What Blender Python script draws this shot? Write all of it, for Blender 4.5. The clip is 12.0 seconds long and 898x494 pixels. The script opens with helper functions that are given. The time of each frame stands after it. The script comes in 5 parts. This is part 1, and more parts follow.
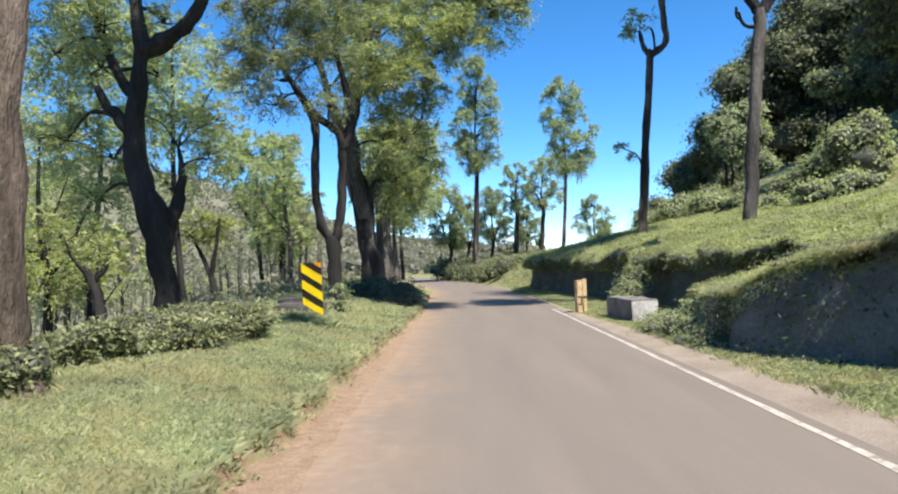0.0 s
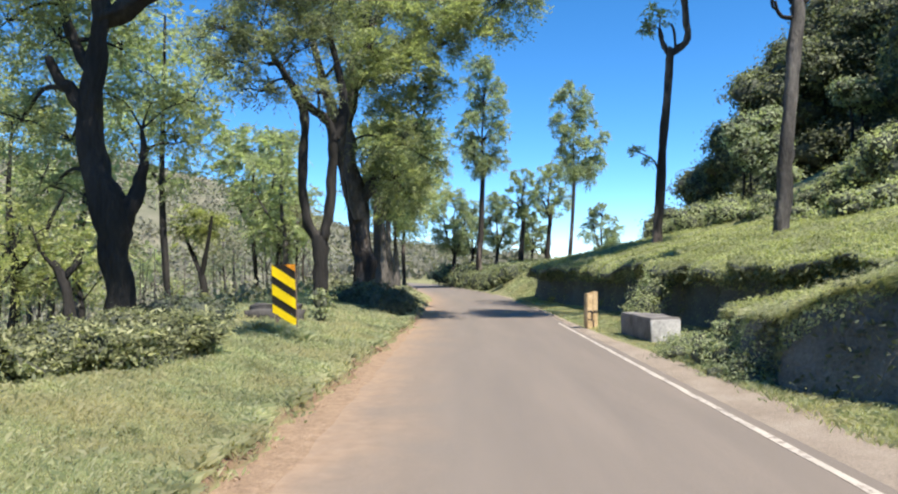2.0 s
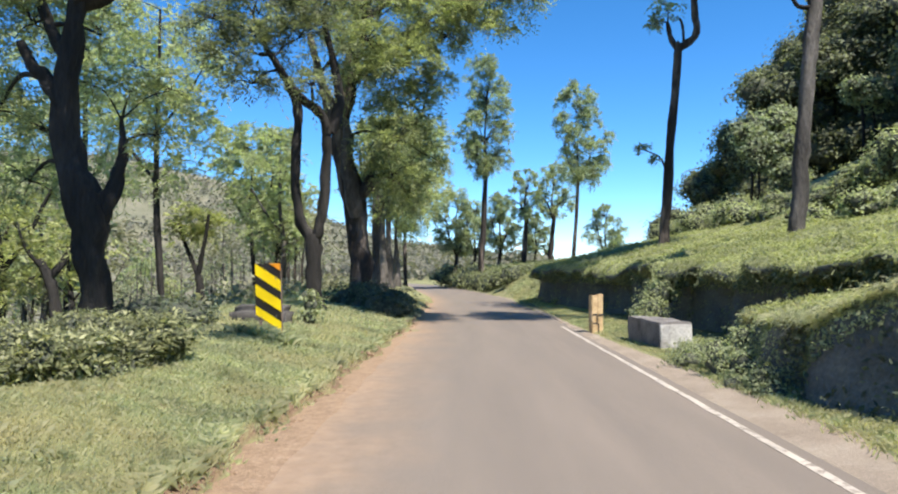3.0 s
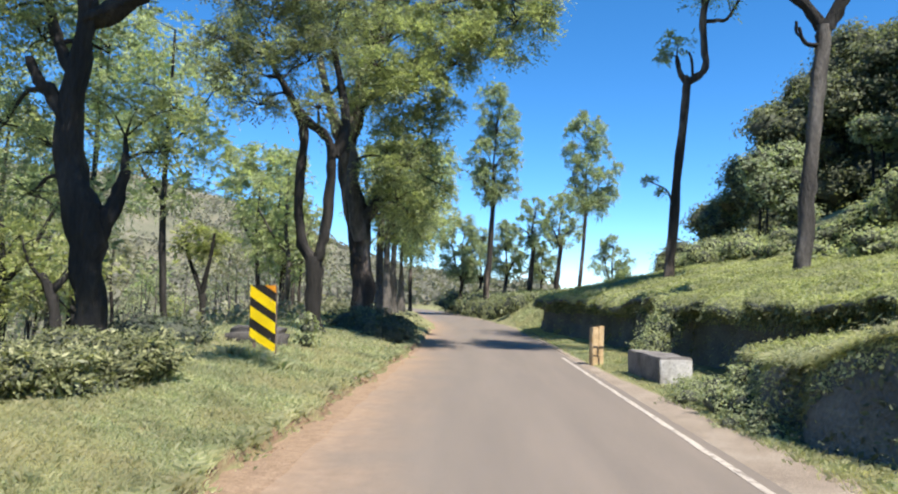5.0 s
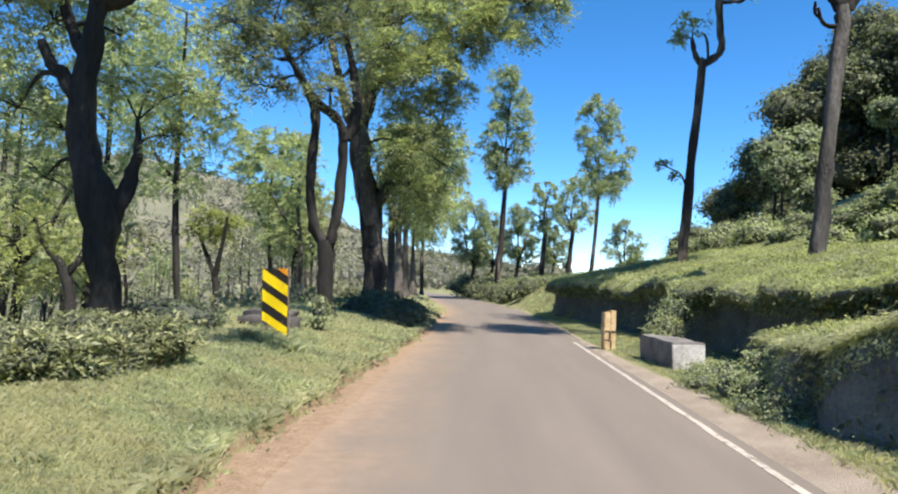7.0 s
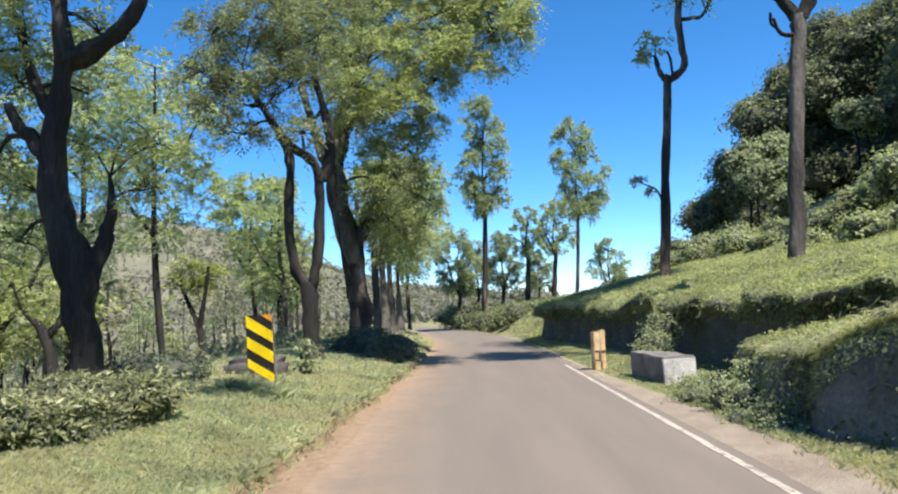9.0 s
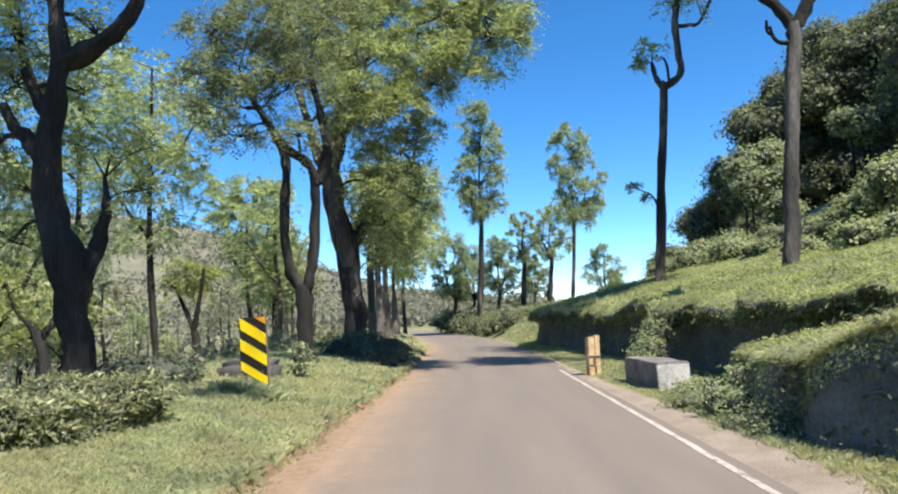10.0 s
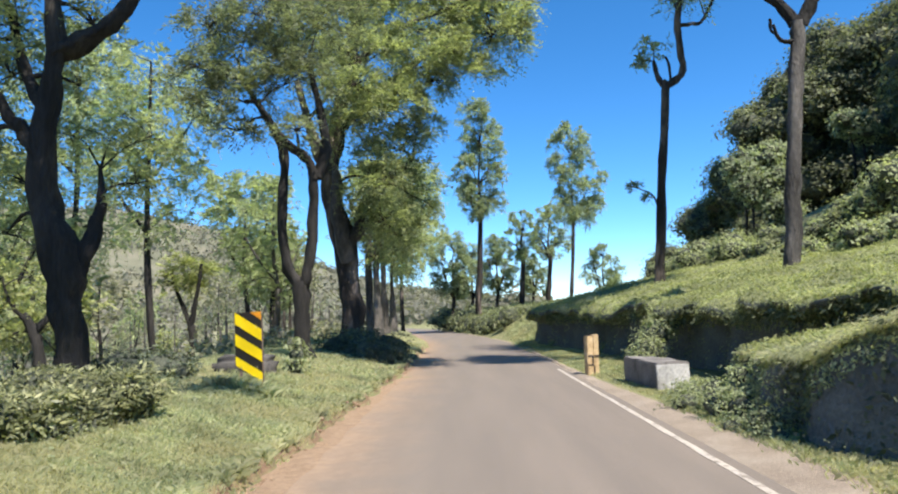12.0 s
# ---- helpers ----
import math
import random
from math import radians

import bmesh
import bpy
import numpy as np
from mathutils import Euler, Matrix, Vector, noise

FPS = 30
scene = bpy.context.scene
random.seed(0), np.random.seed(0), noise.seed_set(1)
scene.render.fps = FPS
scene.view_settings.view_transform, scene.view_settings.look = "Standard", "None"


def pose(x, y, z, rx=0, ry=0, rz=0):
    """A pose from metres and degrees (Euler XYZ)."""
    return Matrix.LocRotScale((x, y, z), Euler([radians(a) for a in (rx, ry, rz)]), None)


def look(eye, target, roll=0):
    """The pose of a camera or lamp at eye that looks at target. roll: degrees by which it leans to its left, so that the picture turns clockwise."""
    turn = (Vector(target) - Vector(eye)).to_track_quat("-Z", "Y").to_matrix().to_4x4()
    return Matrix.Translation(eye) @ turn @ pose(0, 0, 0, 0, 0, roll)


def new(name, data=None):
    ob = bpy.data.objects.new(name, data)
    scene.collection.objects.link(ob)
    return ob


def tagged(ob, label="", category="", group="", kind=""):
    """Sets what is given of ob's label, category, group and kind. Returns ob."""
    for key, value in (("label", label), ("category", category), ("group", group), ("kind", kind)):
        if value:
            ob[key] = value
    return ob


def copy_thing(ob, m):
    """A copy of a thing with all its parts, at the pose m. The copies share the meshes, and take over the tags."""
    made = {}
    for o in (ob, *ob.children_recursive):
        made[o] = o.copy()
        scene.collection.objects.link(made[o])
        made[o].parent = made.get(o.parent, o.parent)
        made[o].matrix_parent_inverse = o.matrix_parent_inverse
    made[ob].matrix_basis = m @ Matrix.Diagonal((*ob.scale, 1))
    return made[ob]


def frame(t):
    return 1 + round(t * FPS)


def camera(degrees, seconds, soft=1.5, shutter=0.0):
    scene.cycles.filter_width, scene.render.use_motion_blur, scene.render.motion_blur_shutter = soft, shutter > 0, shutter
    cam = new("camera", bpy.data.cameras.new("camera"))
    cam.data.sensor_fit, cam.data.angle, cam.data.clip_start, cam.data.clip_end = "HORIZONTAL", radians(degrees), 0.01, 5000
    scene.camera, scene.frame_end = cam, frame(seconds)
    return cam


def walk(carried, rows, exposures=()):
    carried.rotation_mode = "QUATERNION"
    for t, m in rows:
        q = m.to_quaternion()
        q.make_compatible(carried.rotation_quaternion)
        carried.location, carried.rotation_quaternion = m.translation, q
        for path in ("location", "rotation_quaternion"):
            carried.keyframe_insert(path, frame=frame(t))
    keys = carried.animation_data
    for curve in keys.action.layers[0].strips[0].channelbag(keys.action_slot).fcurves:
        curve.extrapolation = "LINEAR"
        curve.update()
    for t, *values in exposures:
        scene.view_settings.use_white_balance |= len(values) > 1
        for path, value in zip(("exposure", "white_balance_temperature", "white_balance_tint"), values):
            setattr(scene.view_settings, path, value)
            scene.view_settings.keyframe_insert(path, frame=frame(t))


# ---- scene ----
cam = camera(65.1, 12.0, soft=2.1)
PATH = [
    (0, (0.105, 0.482, 1.239), (0.079, 2.481, 1.293), -2.6),
    (0.5, (0.144, 0.851, 1.255), (0.114, 2.85, 1.306), -2.3),
    (1, (0.163, 1.275, 1.249), (0.13, 3.274, 1.309), -1.8),
    (1.5, (0.209, 1.699, 1.245), (0.173, 3.698, 1.311), -1.4),
    (2, (0.243, 2.064, 1.255), (0.203, 4.062, 1.326), -0.9),
    (2.5, (0.293, 2.458, 1.239), (0.248, 4.456, 1.312), -0.7),
    (3, (0.325, 2.746, 1.246), (0.276, 4.744, 1.32), -0.6),
    (4.8, (0.451, 2.836, 1.266), (0.38, 4.829, 1.415), 1.3),
    (5, (0.451, 2.839, 1.269), (0.38, 4.832, 1.416), 1.2),
    (5.5, (0.456, 2.84, 1.254), (0.388, 4.834, 1.392), 1.1),
    (6, (0.443, 2.862, 1.254), (0.378, 4.857, 1.382), 1.4),
    (6.5, (0.437, 2.855, 1.26), (0.236, 4.842, 1.363), 1.7),
    (7, (0.446, 2.873, 1.269), (0.343, 4.868, 1.37), 1.4),
    (7.5, (0.431, 2.889, 1.27), (0.375, 4.883, 1.413), -3.0),
    (7.7, (0.435, 2.889, 1.27), (0.372, 4.882, 1.424), -3.3),
    (9.5, (0.492, 2.894, 1.269), (0.442, 4.884, 1.466), -3.0),
    (10, (0.499, 2.897, 1.261), (0.454, 4.886, 1.463), -2.7),
    (10.5, (0.505, 2.899, 1.251), (0.463, 4.888, 1.459), -2.4),
    (11, (0.494, 2.927, 1.258), (0.455, 4.915, 1.474), -2.2),
    (11.5, (0.504, 2.957, 1.264), (0.465, 4.944, 1.484), -2.2),
    (12, (0.498, 3.013, 1.246), (0.456, 5.003, 1.443), -2.1),
]
walk(cam, [(t, look(eye, target, roll)) for t, eye, target, roll in PATH])

# ---- world, sun, exposure ----
SUN_TO = Vector((0.34, -0.42, 0.84)).normalized()      # way towards the sun
world = bpy.data.worlds.new("sky")
scene.world = world
world.use_nodes = True
wt = world.node_tree
sky = wt.nodes.new("ShaderNodeTexSky")
sky.sky_type = "NISHITA"
sky.sun_disc = False
sky.sun_elevation = math.asin(SUN_TO.z)
sky.sun_rotation = math.atan2(SUN_TO.x, SUN_TO.y)
sky.altitude = 1600
sky.air_density, sky.dust_density, sky.ozone_density = 0.7, 0.0, 3.0
wt.nodes["Background"].inputs[1].default_value = 0.145
vivid = wt.nodes.new("ShaderNodeHueSaturation")
vivid.inputs["Saturation"].default_value = 1.27
vivid.inputs["Hue"].default_value = 0.497
wt.links.new(sky.outputs[0], vivid.inputs["Color"])
wt.links.new(vivid.outputs[0], wt.nodes["Background"].inputs[0])
sun = new("sun", bpy.data.lights.new("sun", "SUN"))
sun.data.energy, sun.data.angle, sun.data.color = 5.0, radians(0.53), (1.0, 0.92, 0.8)
sun.matrix_world = look(SUN_TO * 60, (0, 0, 0))
scene.view_settings.exposure = 1.0


# ---- materials ----
def nodes_of(name):
    m = bpy.data.materials.new(name)
    m.use_nodes = True
    return m, m.node_tree, m.node_tree.nodes["Principled BSDF"]


def noise_node(t, scale, detail=5.0, rough=0.6, stretch=None):
    tc = t.nodes.new("ShaderNodeTexCoord")
    n = t.nodes.new("ShaderNodeTexNoise")
    n.inputs["Scale"].default_value, n.inputs["Detail"].default_value, n.inputs["Roughness"].default_value = scale, detail, rough
    if stretch:
        mp = t.nodes.new("ShaderNodeMapping")
        mp.inputs["Scale"].default_value = stretch
        t.links.new(tc.outputs["Object"], mp.inputs[0])
        t.links.new(mp.outputs[0], n.inputs["Vector"])
    else:
        t.links.new(tc.outputs["Object"], n.inputs["Vector"])
    return n.outputs["Fac"]


def ramp(t, fac, stops):
    r = t.nodes.new("ShaderNodeValToRGB")
    e = r.color_ramp.elements
    while len(e) < len(stops):
        e.new(0.5)
    for k, (p, c) in zip(e, stops):
        k.position, k.color = p, (*c, 1)
    t.links.new(fac, r.inputs[0])
    return r.outputs[0]


def grey(v):
    return (v, v, v)


def mixed(t, fac, a, b, mode="MIX"):
    m = t.nodes.new("ShaderNodeMix")
    m.data_type, m.blend_type = "RGBA", mode
    for sock, v in ((m.inputs[0], fac), (m.inputs[6], a), (m.inputs[7], b)):
        if isinstance(v, (int, float)):
            sock.default_value = v
        elif isinstance(v, tuple):
            sock.default_value = (*v, 1)
        else:
            t.links.new(v, sock)
    return m.outputs[2]


def bumped(t, p, height, strength, distance):
    b = t.nodes.new("ShaderNodeBump")
    b.inputs["Strength"].default_value, b.inputs["Distance"].default_value = strength, distance
    t.links.new(height, b.inputs["Height"])
    t.links.new(b.outputs[0], p.inputs["Normal"])


def surface(name, fine, coarse, stops, rough=0.85, bump=0.5, depth=0.02, tint=None, stretch=None):
    """Two scales of noise: the coarse one picks the colour, the fine one grains and bumps it."""
    m, t, p = nodes_of(name)
    a, b = noise_node(t, coarse, 6, 0.6, stretch), noise_node(t, fine, 4, 0.65, stretch)
    colour = ramp(t, a, stops)
    grain = ramp(t, b, [(0.25, grey(0.62)), (0.75, grey(1.25))])
    colour = mixed(t, 1.0, colour, grain, "MULTIPLY")
    if tint:
        colour = mixed(t, ramp(t, noise_node(t, tint[0], 3), [(tint[1], grey(0)), (tint[1] + 0.14, grey(1))]), colour, tint[2])
    t.links.new(colour, p.inputs["Base Color"])
    p.inputs["Roughness"].default_value = rough
    p.inputs["Specular IOR Level"].default_value = 0.3
    bumped(t, p, b, bump, depth)
    return m


def leaf_material(name, dark, mid, light, through_light, gloss=0.45, dry=None):
    """Each leaf takes its own green; some of the light passes through it."""
    m, t, p = nodes_of(name)
    geo = t.nodes.new("ShaderNodeNewGeometry")
    colour = ramp(t, geo.outputs["Random Per Island"], [(0.0, dark), (0.45, mid), (0.9, light), (1.0, light)])
    patch = ramp(t, noise_node(t, 1.3, 4), [(0.3, grey(0.56)), (0.7, grey(1.36))])
    colour = mixed(t, 1.0, colour, patch, "MULTIPLY")
    if dry:
        colour = mixed(t, ramp(t, noise_node(t, 0.9, 6, 0.7), [(0.44, grey(0)), (0.6, grey(0.62))]), colour, dry)
    t.links.new(colour, p.inputs["Base Color"])
    p.inputs["Roughness"].default_value = gloss
    p.inputs["Specular IOR Level"].default_value = 0.35
    tr = t.nodes.new("ShaderNodeBsdfTranslucent")
    t.links.new(mixed(t, 1.0, colour, (1.35, 1.45, 0.85), "MULTIPLY"), tr.inputs[0])
    mx = t.nodes.new("ShaderNodeMixShader")
    mx.inputs[0].default_value = through_light
    t.links.new(p.outputs[0], mx.inputs[1])
    t.links.new(tr.outputs[0], mx.inputs[2])
    t.links.new(mx.outputs[0], t.nodes["Material Output"].inputs[0])
    return m


LEAF_OAK = leaf_material("silver oak leaves", (0.15, 0.175, 0.115), (0.25, 0.285, 0.165), (0.4, 0.435, 0.23), 0.52, 0.55)
LEAF_DEEP = leaf_material("deep green silver oak leaves", (0.1, 0.12, 0.095), (0.165, 0.19, 0.132), (0.28, 0.31, 0.19), 0.46, 0.55)
LEAF_LIGHT = leaf_material("light silver oak leaves", (0.24, 0.272, 0.185), (0.335, 0.38, 0.24), (0.46, 0.505, 0.31), 0.52, 0.6)
LEAF_YELLOW = leaf_material("young yellow-green leaves", (0.22, 0.24, 0.125), (0.32, 0.345, 0.17), (0.44, 0.455, 0.235), 0.5, 0.6)
LEAF_FAR = leaf_material("grey-green leaves paled for haze", (0.2, 0.24, 0.175), (0.29, 0.335, 0.23), (0.4, 0.44, 0.3), 0.52, 0.65)
LEAF_SCRUB = leaf_material("dull olive scrub leaves", (0.165, 0.17, 0.125), (0.24, 0.24, 0.17), (0.32, 0.312, 0.23), 0.45, 0.8)
LEAF_HILL = leaf_material("haze-greyed olive hill scrub", (0.115, 0.118, 0.1), (0.165, 0.163, 0.135), (0.23, 0.22, 0.18), 0.42, 0.85)
LEAF_WOOD = leaf_material("dark evergreen leaves", (0.08, 0.095, 0.072), (0.135, 0.155, 0.1), (0.245, 0.268, 0.14), 0.4, 0.7)
LEAF_SHADE = leaf_material("bush leaves darkened for shade", (0.05, 0.066, 0.053), (0.085, 0.106, 0.074), (0.14, 0.164, 0.098), 0.35, 0.6)
LEAF_SHRUB = leaf_material("pale shrub leaves", (0.25, 0.28, 0.17), (0.335, 0.37, 0.225), (0.43, 0.46, 0.28), 0.5, 0.75)
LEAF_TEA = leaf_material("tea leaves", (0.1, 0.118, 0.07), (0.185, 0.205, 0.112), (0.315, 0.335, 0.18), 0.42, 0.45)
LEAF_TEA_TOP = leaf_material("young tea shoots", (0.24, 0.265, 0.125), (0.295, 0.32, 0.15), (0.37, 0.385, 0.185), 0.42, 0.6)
LEAF_TEA_MIX = leaf_material("mixed old and young tea leaves", (0.0856, 0.098, 0.055), (0.171, 0.185, 0.1), (0.353, 0.36, 0.19), 0.4, 0.45)
LEAF_WEED = leaf_material("weed leaves", (0.23, 0.26, 0.155), (0.29, 0.325, 0.19), (0.36, 0.39, 0.235), 0.45, 0.7)
BLADE = leaf_material("grass blades", (0.225, 0.26, 0.148), (0.362, 0.39, 0.222), (0.5, 0.495, 0.34), 0.48, 0.75, (0.47, 0.42, 0.26))
DARK_INSIDE = surface("dark fill for shaded foliage insides", 30, 3, [(0.3, (0.06, 0.068, 0.055)), (0.6, (0.098, 0.108, 0.08)), (0.8, (0.13, 0.128, 0.092))], 0.95, 0.8, 0.04)
BARK_DARK = surface("dark furrowed bark", 22, 2.2, [(0.3, (0.016, 0.0155, 0.0155)), (0.55, (0.031, 0.029, 0.028)), (0.75, (0.07, 0.063, 0.058))], 0.95, 1.0, 0.05, None, (1, 1, 0.22))
BARK_GREY = surface("grey flaking bark", 18, 1.6, [(0.3, (0.018, 0.016, 0.015)), (0.53, (0.045, 0.038, 0.034)), (0.66, (0.24, 0.195, 0.165))], 0.95, 1.0, 0.05, None, (1, 1, 0.25))
BARK_PALE = surface("pale grey bark", 25, 2.0, [(0.3, (0.032, 0.03, 0.029)), (0.5, (0.1, 0.092, 0.086)), (0.7, (0.22, 0.2, 0.185))], 0.95, 1.0, 0.06, None, (1, 1, 0.35))
BARK_BROWN = surface("brown ridged bark", 20, 2.4, [(0.3, (0.045, 0.035, 0.028)), (0.5, (0.15, 0.118, 0.095)), (0.75, (0.3, 0.245, 0.205))], 0.95, 1.0, 0.08, None, (1, 1, 0.2))
EARTH = surface("dark mossy bank earth with roots", 20, 2.0, [(0.3, (0.1, 0.11, 0.104)), (0.6, (0.15, 0.158, 0.144)), (0.8, (0.205, 0.195, 0.165))], 0.95, 0.9, 0.04)


def littered(m, colour):
    """Leaf litter and moss on the parts of a bank that face up."""
    t = m.node_tree
    p = t.nodes["Principled BSDF"]
    under = p.inputs["Base Color"].links[0].from_socket
    tilt, up = t.nodes.new("ShaderNodeNewGeometry"), t.nodes.new("ShaderNodeSeparateXYZ")
    t.links.new(tilt.outputs["Normal"], up.inputs[0])
    flat = t.nodes.new("ShaderNodeMath")
    flat.operation = "ABSOLUTE"
    t.links.new(up.outputs[2], flat.inputs[0])
    t.links.new(mixed(t, ramp(t, flat.outputs[0], [(0.5, grey(0)), (0.75, grey(0.9))]), under, colour), p.inputs["Base Color"])


littered(EARTH, (0.2, 0.215, 0.11))


def ground_material():
    """Grass, dry patches and bare reddish soil, mingled by noise; slopes farther out turn olive."""
    m, t, p = nodes_of("grassy ground")
    fine, mid, wide = noise_node(t, 26, 4, 0.7), noise_node(t, 1.6, 5, 0.6), noise_node(t, 0.05, 6, 0.62)
    near = ramp(t, mid, [(0.28, (0.15, 0.17, 0.075)), (0.48, (0.25, 0.26, 0.115)), (0.62, (0.31, 0.295, 0.145)), (0.78, (0.36, 0.28, 0.17))])
    broad = ramp(t, wide, [(0.3, (0.11, 0.115, 0.082)), (0.5, (0.155, 0.155, 0.11)), (0.62, (0.195, 0.182, 0.138)), (0.75, (0.13, 0.134, 0.092))])
    place = t.nodes.new("ShaderNodeTexCoord")
    sep = t.nodes.new("ShaderNodeSeparateXYZ")
    t.links.new(place.outputs["Object"], sep.inputs[0])
    away = t.nodes.new("ShaderNodeMapRange")
    t.links.new(sep.outputs[0], away.inputs[0])
    for k, v in enumerate((-6.0, -16.0, 0.25, 0.95)):
        away.inputs[k + 1].default_value = v
    colour = mixed(t, away.outputs[0], near, broad)
    colour = mixed(t, 1.0, colour, ramp(t, fine, [(0.25, grey(0.6)), (0.75, grey(1.25))]), "MULTIPLY")
    tilt = t.nodes.new("ShaderNodeNewGeometry")
    up = t.nodes.new("ShaderNodeSeparateXYZ")
    t.links.new(tilt.outputs["Normal"], up.inputs[0])
    colour = mixed(t, ramp(t, up.outputs[2], [(0.62, grey(1)), (0.85, grey(0))]), colour, (0.2, 0.135, 0.09))
    t.links.new(colour, p.inputs["Base Color"])
    p.inputs["Roughness"].default_value, p.inputs["Specular IOR Level"].default_value = 0.95, 0.15
    bumped(t, p, fine, 0.8, 0.05)
    return m


def road_material():
    """Old pinkish-grey asphalt with fine aggregate, tan dust towards both edges and a few pale scuffs."""
    m, t, p = nodes_of("worn asphalt")
    uv = t.nodes.new("ShaderNodeUVMap")
    uv.uv_map = "across"
    sep = t.nodes.new("ShaderNodeSeparateXYZ")
    t.links.new(uv.outputs[0], sep.inputs[0])
    stone, patch, wear = noise_node(t, 160, 3, 0.7), noise_node(t, 1.1, 6, 0.62), noise_node(t, 0.7, 5, 0.6, (2.5, 0.25, 1))
    colour = ramp(t, wear, [(0.3, (0.162, 0.138, 0.118)), (0.5, (0.18, 0.152, 0.128)), (0.7, (0.2, 0.167, 0.14))])
    colour = mixed(t, 1.0, colour, ramp(t, stone, [(0.25, grey(0.7)), (0.75, grey(1.2))]), "MULTIPLY")
    colour = mixed(t, ramp(t, patch, [(0.68, grey(0)), (0.8, grey(0.6))]), colour, (0.25, 0.21, 0.175))
    wob = t.nodes.new("ShaderNodeMath")
    wob.operation = "MULTIPLY_ADD"
    t.links.new(patch, wob.inputs[0])
    wob.inputs[1].default_value = 0.34
    t.links.new(sep.outputs[0], wob.inputs[2])
    left = ramp(t, wob.outputs[0], [(0.1, grey(1)), (0.22, grey(0.8)), (0.34, grey(0.3)), (0.5, grey(0))])
    tan = ramp(t, noise_node(t, 7, 5, 0.65), [(0.3, (0.25, 0.172, 0.115)), (0.55, (0.31, 0.218, 0.148)), (0.75, (0.36, 0.265, 0.19))])
    colour = mixed(t, left, colour, mixed(t, 1.0, tan, ramp(t, stone, [(0.25, grey(0.8)), (0.75, grey(1.1))]), "MULTIPLY"))
    t.links.new(colour, p.inputs["Base Color"])
    p.inputs["Roughness"].default_value, p.inputs["Specular IOR Level"].default_value = 0.8, 0.3
    bumped(t, p, stone, 0.35, 0.006)
    return m


def paint_material(name, colour, worn, scale=9.0, keep=0.62, rough=0.6):
    m, t, p = nodes_of(name)
    n = noise_node(t, scale, 8, 0.7)
    c = mixed(t, ramp(t, n, [(keep, grey(0)), (keep + 0.1, grey(1))]), colour, worn)
    c = mixed(t, 1.0, c, ramp(t, noise_node(t, 2.5, 4), [(0.3, grey(0.85)), (0.7, grey(1.08))]), "MULTIPLY")
    t.links.new(c, p.inputs["Base Color"])
    p.inputs["Roughness"].default_value = rough
    bumped(t, p, n, 0.25, 0.004)
    return m


GROUND, ROAD = ground_material(), road_material()
DUST = surface("tan roadside dust and grit", 60, 1.4, [(0.3, (0.235, 0.19, 0.15)), (0.5, (0.31, 0.255, 0.205)), (0.72, (0.38, 0.325, 0.265))], 0.95, 0.9, 0.025)
DIRT = surface("reddish roadside soil", 45, 7.0, [(0.3, (0.25, 0.172, 0.115)), (0.55, (0.32, 0.225, 0.152)), (0.75, (0.38, 0.28, 0.2))], 0.95, 0.9, 0.03)
LINE = paint_material("worn white road paint", (0.46, 0.41, 0.35), (0.21, 0.178, 0.15), 11, 0.5)
CONCRETE = surface("weathered grey concrete", 35, 2.5, [(0.3, (0.05, 0.047, 0.045)), (0.55, (0.105, 0.098, 0.094)), (0.75, (0.2, 0.185, 0.178))], 0.9, 0.6, 0.015, (6, 0.58, (0.09, 0.085, 0.08)))
WHITEWASH = surface("stained whitewashed concrete", 30, 3.0, [(0.32, (0.22, 0.21, 0.2)), (0.5, (0.42, 0.41, 0.395)), (0.7, (0.56, 0.55, 0.535))], 0.85, 0.6, 0.012, (7, 0.68, (0.25, 0.24, 0.23)))
BLOCK = surface("bare weathered concrete", 30, 3.0, [(0.32, (0.11, 0.102, 0.097)), (0.55, (0.2, 0.186, 0.178)), (0.75, (0.29, 0.27, 0.258))], 0.9, 0.6, 0.012)
BLACK_PAINT = paint_material("matt black sheeting", (0.02, 0.017, 0.015), (0.07, 0.058, 0.048), 12, 0.62, 0.45)
YELLOW_PAINT = paint_material("yellow reflective sheeting", (0.95, 0.75, 0.008), (0.8, 0.6, 0.04), 10, 0.66, 0.35)
ORANGE_PAINT = paint_material("faded orange sheeting", (0.8, 0.36, 0.02), (0.6, 0.3, 0.06), 10, 0.62, 0.4)
OCHRE = surface("faded ochre limewash", 30, 5, [(0.3, (0.3, 0.2, 0.1)), (0.5, (0.5, 0.36, 0.2)), (0.75, (0.62, 0.48, 0.3))], 0.9, 0.5, 0.008)
DARK_BAR = paint_material("dark faded lettering paint", (0.06, 0.045, 0.035), (0.2, 0.14, 0.08), 20, 0.66, 0.8)
POST = surface("weathered brown post", 30, 4, [(0.3, (0.06, 0.045, 0.035)), (0.55, (0.13, 0.1, 0.08)), (0.75, (0.2, 0.165, 0.14))], 0.9, 0.6, 0.01)
STEEL = paint_material("dull galvanised steel", (0.3, 0.3, 0.3), (0.18, 0.13, 0.1), 15, 0.64, 0.5)

rng = np.random.default_rng(7)


